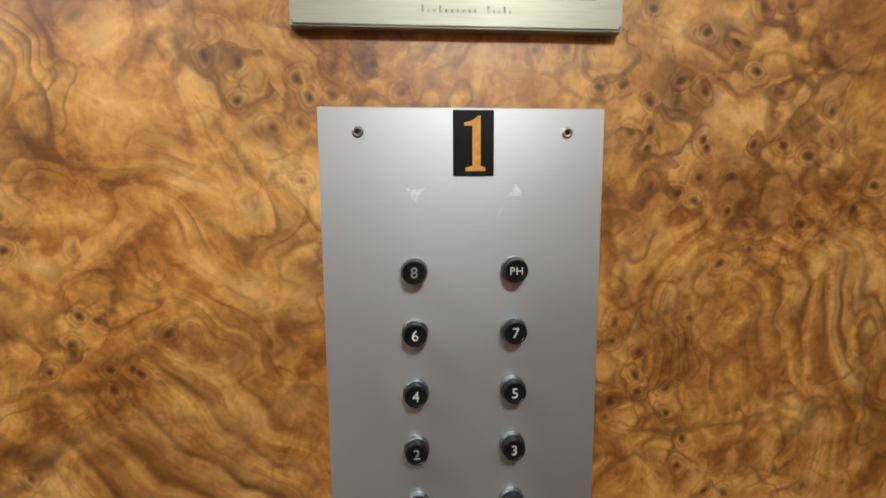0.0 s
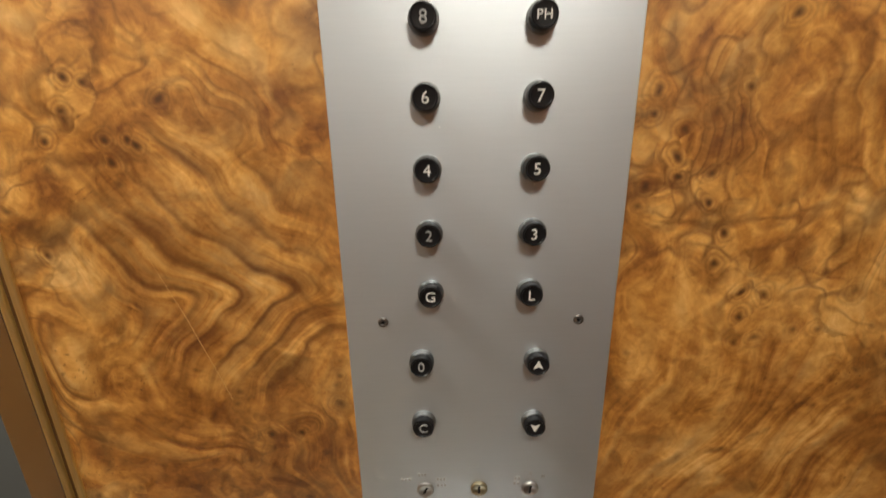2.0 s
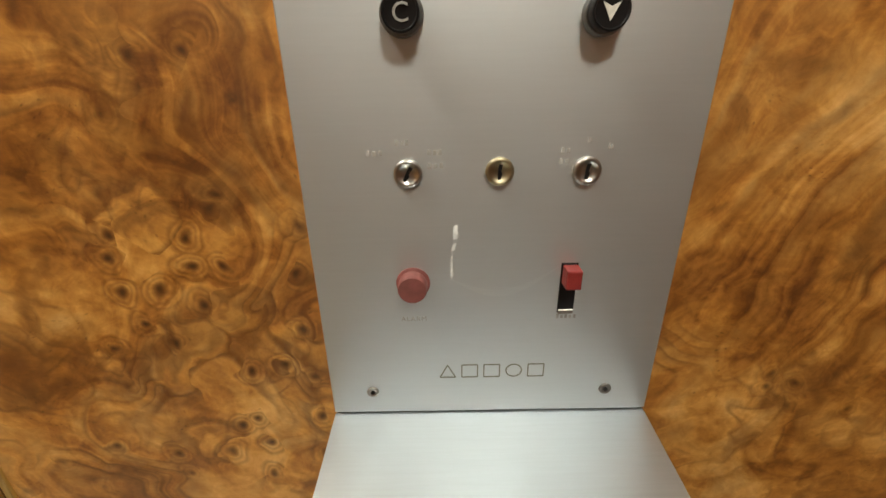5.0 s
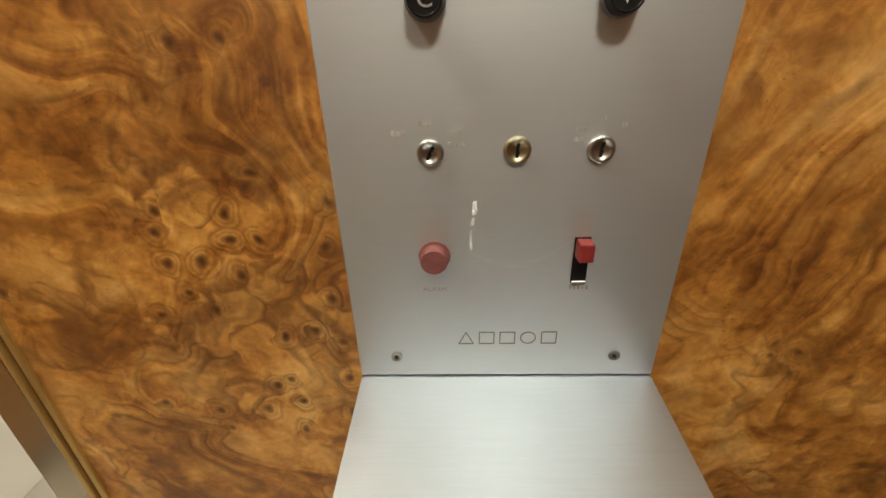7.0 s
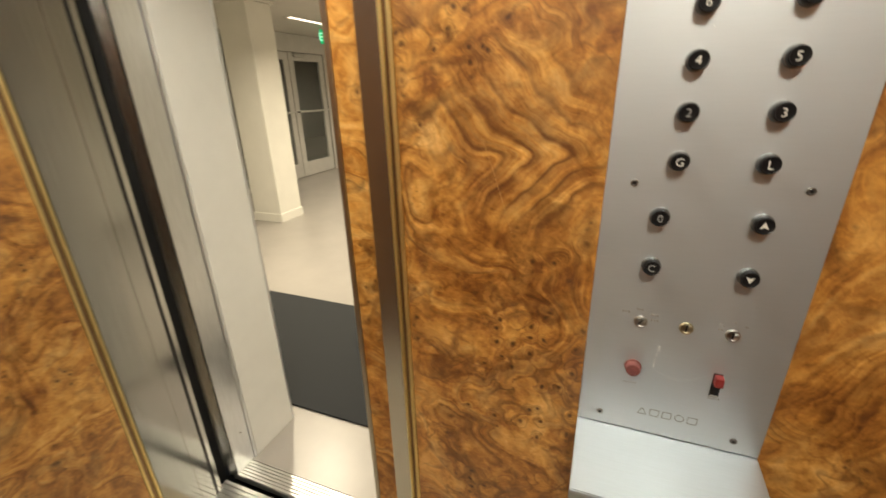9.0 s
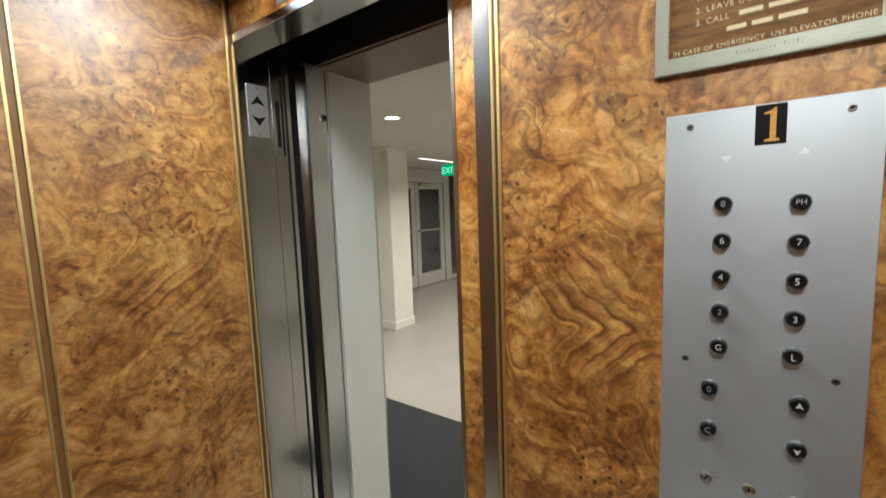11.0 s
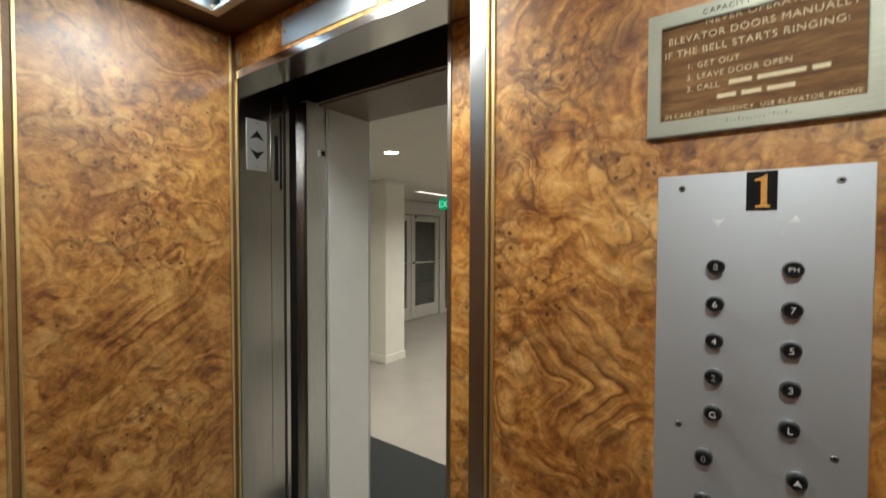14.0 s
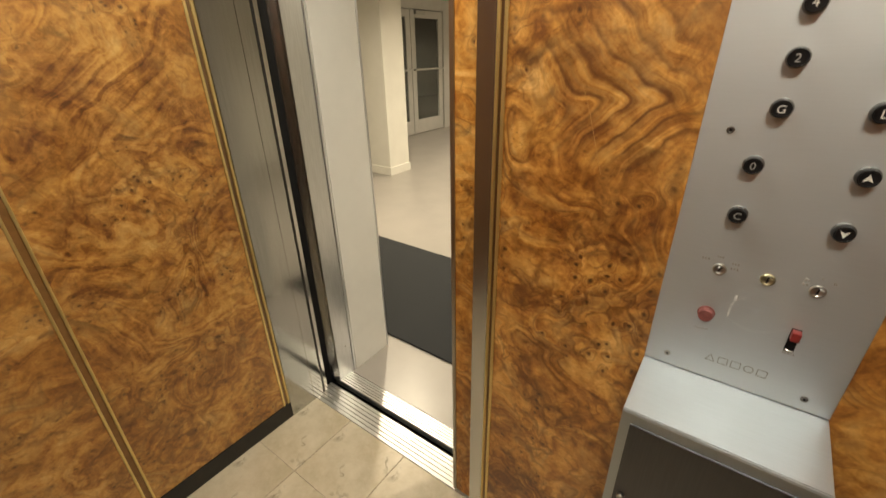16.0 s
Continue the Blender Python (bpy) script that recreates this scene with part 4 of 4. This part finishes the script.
downlight(-2.385, 1.85)
# further downlights, added out of view to fill the lobby with light
for spot in ((0.2, 1.85), (-2.385, 4.4), (0.2, 4.4), (-2.385, 6.6)):
    downlight(*spot)
smoke = thing("smoke_detector", (-1.72, 1.95, LC), "small white ceiling smoke detector", "detector")
part("body", turned([(0.05, 0.0), (0.048, 0.016), (0.034, 0.024)], (-1.72, 1.95, LC), "z", 24), WHITE_PAINT, smoke)
linear = thing("linear_light", (-4.0, 5.2, LC), "long recessed light line in the lobby ceiling", "ceiling light")
part("lens", cube(-4.06, -3.98, 4.25, 7.2, LC - 0.004, LC + 0.002), COVE, linear)
part("frame", cube(-4.075, -4.06, 4.2, 7.25, LC - 0.006, LC + 0.002), WHITE_PAINT, linear)
part("frame", cube(-3.98, -3.965, 4.2, 7.25, LC - 0.006, LC + 0.002), WHITE_PAINT, linear)

# entrance of glass doors
def glazed(name, y0, y1, z0, z1, stile, rail, label, bar=False, category="door"):
    d = thing(name, (GX, (y0 + y1) / 2, z0), label, category, "lobby entrance")
    for a, b in ((y0, y0 + stile), (y1 - stile, y1)):
        part("stile", cube(GX - 0.022, GX + 0.022, a, b, z0, z1, bevel=0.002), DOOR_FRAME, d)
    for a, b in ((z0, z0 + rail), (z1 - stile, z1)):
        part("rail", cube(GX - 0.022, GX + 0.022, y0 + stile, y1 - stile, a, b, bevel=0.002), DOOR_FRAME, d)
    p = part("pane", cube(GX - 0.004, GX + 0.004, y0 + stile - 0.005, y1 - stile + 0.005, z0 + rail - 0.005, z1 - stile + 0.005), GLASS, d, "clear glass pane")
    p.visible_shadow = False
    if bar:
        b = part("push_bar", cube(GX + 0.060, GX + 0.085, y0 + 0.03, y1 - 0.03, 1.085, 1.118, bevel=0.006), CHROME, d, "metal push bar")
        for y in (y0 + 0.05, y1 - 0.05):
            part("bracket", cube(GX + 0.022, GX + 0.06, y - 0.014, y + 0.014, 1.085, 1.118), CHROME, b)
        part("closer", cube(GX + 0.022, GX + 0.07, y0 + 0.10, y0 + 0.36, 1.955, 2.015, bevel=0.004), CHROME, d, "door closer box")
    return d


glazed("glass_door", 5.36, 6.25, 0.01, 2.02, 0.115, 0.24, "light grey framed glass door with push bar", True)
glazed("glass_door", 4.45, 5.345, 0.01, 2.02, 0.115, 0.24, "light grey framed glass door with push bar", True)
glazed("glass_sidelight", 6.44, 7.40, 0.01, 2.27, 0.05, 0.06, "tall fixed glass sidelight beside the doors", False, "window")
glazed("glass_sidelight", 3.62, 4.36, 0.01, 2.27, 0.05, 0.06, "tall fixed glass sidelight beside the doors", False, "window")
ef = bmesh.new()
box(ef, GX - 0.05, GX + 0.05, 6.26, 6.42, 0.0, 2.29)
box(ef, GX - 0.05, GX + 0.05, 4.365, 4.445, 0.0, 2.29)
box(ef, GX - 0.05, GX + 0.05, 4.445, 6.26, 2.03, 2.29)
tagged(solid("door_frame", ef, DOOR_FRAME), "light grey entrance frame", "door frame", kind="structure")
stop = thing("exit_sign", (-4.15, 5.2, 2.06), "green glowing exit sign hung from the ceiling", "exit sign")
part("housing", cube(-4.305, -4.005, 5.20, 5.245, 2.085, 2.275, bevel=0.006), EXIT_GREEN, stop, "green glowing face")
part("canopy", cube(-4.20, -4.11, 5.195, 5.25, 2.275, 2.299), WHITE_PAINT, stop)
part("word", letters("EXIT", 0.155, (-4.155, 2.125), 5.196, 0.002, spread=1.05), EXIT_PALE, stop, "pale green word")
# dim street side beyond the glass
st = bmesh.new()
box(st, -9.6, -9.5, 0.5, 14.0, -0.05, 3.2)
box(st, -9.6, GX - 0.13, 13.9, 14.0, -0.05, 3.2)
box(st, -9.6, GX - 0.13, 0.4, 0.5, -0.05, 3.2)
box(st, -9.6, GX - 0.06, 0.4, 14.0, 2.7, 2.8)
box(st, -9.6, GX - 0.06, 0.4, 14.0, -0.06, -0.01)
tagged(solid("wall_street", st, OUTSIDE), "dim covered entrance beyond the glass doors", "wall", kind="structure")
scr = thing("wall_screen", (-8.0, 11.2, 1.03), "blue glowing screen beyond the glass", "screen")
part("housing", cube(-8.06, -8.01, 10.95, 11.49, 1.01, 1.85, bevel=0.01), BLACK_PLASTIC, scr)
part("display", cube(-8.012, -8.0, 10.99, 11.45, 1.05, 1.81), SCREEN, scr, "blue display")
post = thing("entrance_post", (-5.45, 7.9, 0.0), "cream post outside the glass", "post")
part("shaft", cube(-5.53, -5.36, 7.80, 8.03, -0.01, 2.69, bevel=0.005), WHITE_PAINT, post)
# fill lamp without a fixture, added to brighten the space beyond the glass
lamp("porch_light", "AREA", (-7.0, 8.5, 2.65), (-7.0, 8.5, 0), 6.0, 0.4, (1.0, 0.85, 0.65))

EYE, TRUE_SCALE = Vector((-0.04, -0.70, 1.50)), 1.0373
bring = Matrix.Translation(EYE) @ Matrix.Scale(TRUE_SCALE, 4) @ Matrix.Translation(-EYE)
for ob in [o for o in scene.objects if o not in car_objects and o.parent is None]:
    ob.matrix_world = bring @ ob.matrix_world

# ---- floor tiles of the car ----
T, JOINT = 0.305, 0.003
tile_mesh = {}
for i in range(-3, 6):
    for j in range(-5, 2):
        x0, y0 = -0.866 + i * T, -0.152 + j * T
        x1, y1 = min(x0 + T, XR) - JOINT, min(y0 + T, SILL0) - JOINT / 2
        x0, y0 = max(x0, XL + 0.001), max(y0, YB + 0.001)
        if x1 - x0 < 0.01 or y1 - y0 < 0.01:
            continue
        size = (round(x1 - x0, 4), round(y1 - y0, 4))
        if size not in tile_mesh:
            ob = solid("tile", cube(0, size[0], 0, size[1], -0.006, 0.0, bevel=0.0008, segments=1), TILE)
            tile_mesh[size] = ob.data
        else:
            ob = new("tile", tile_mesh[size])
        ob.parent = floor
        ob.matrix_world = pose(x0, y0, ZF)
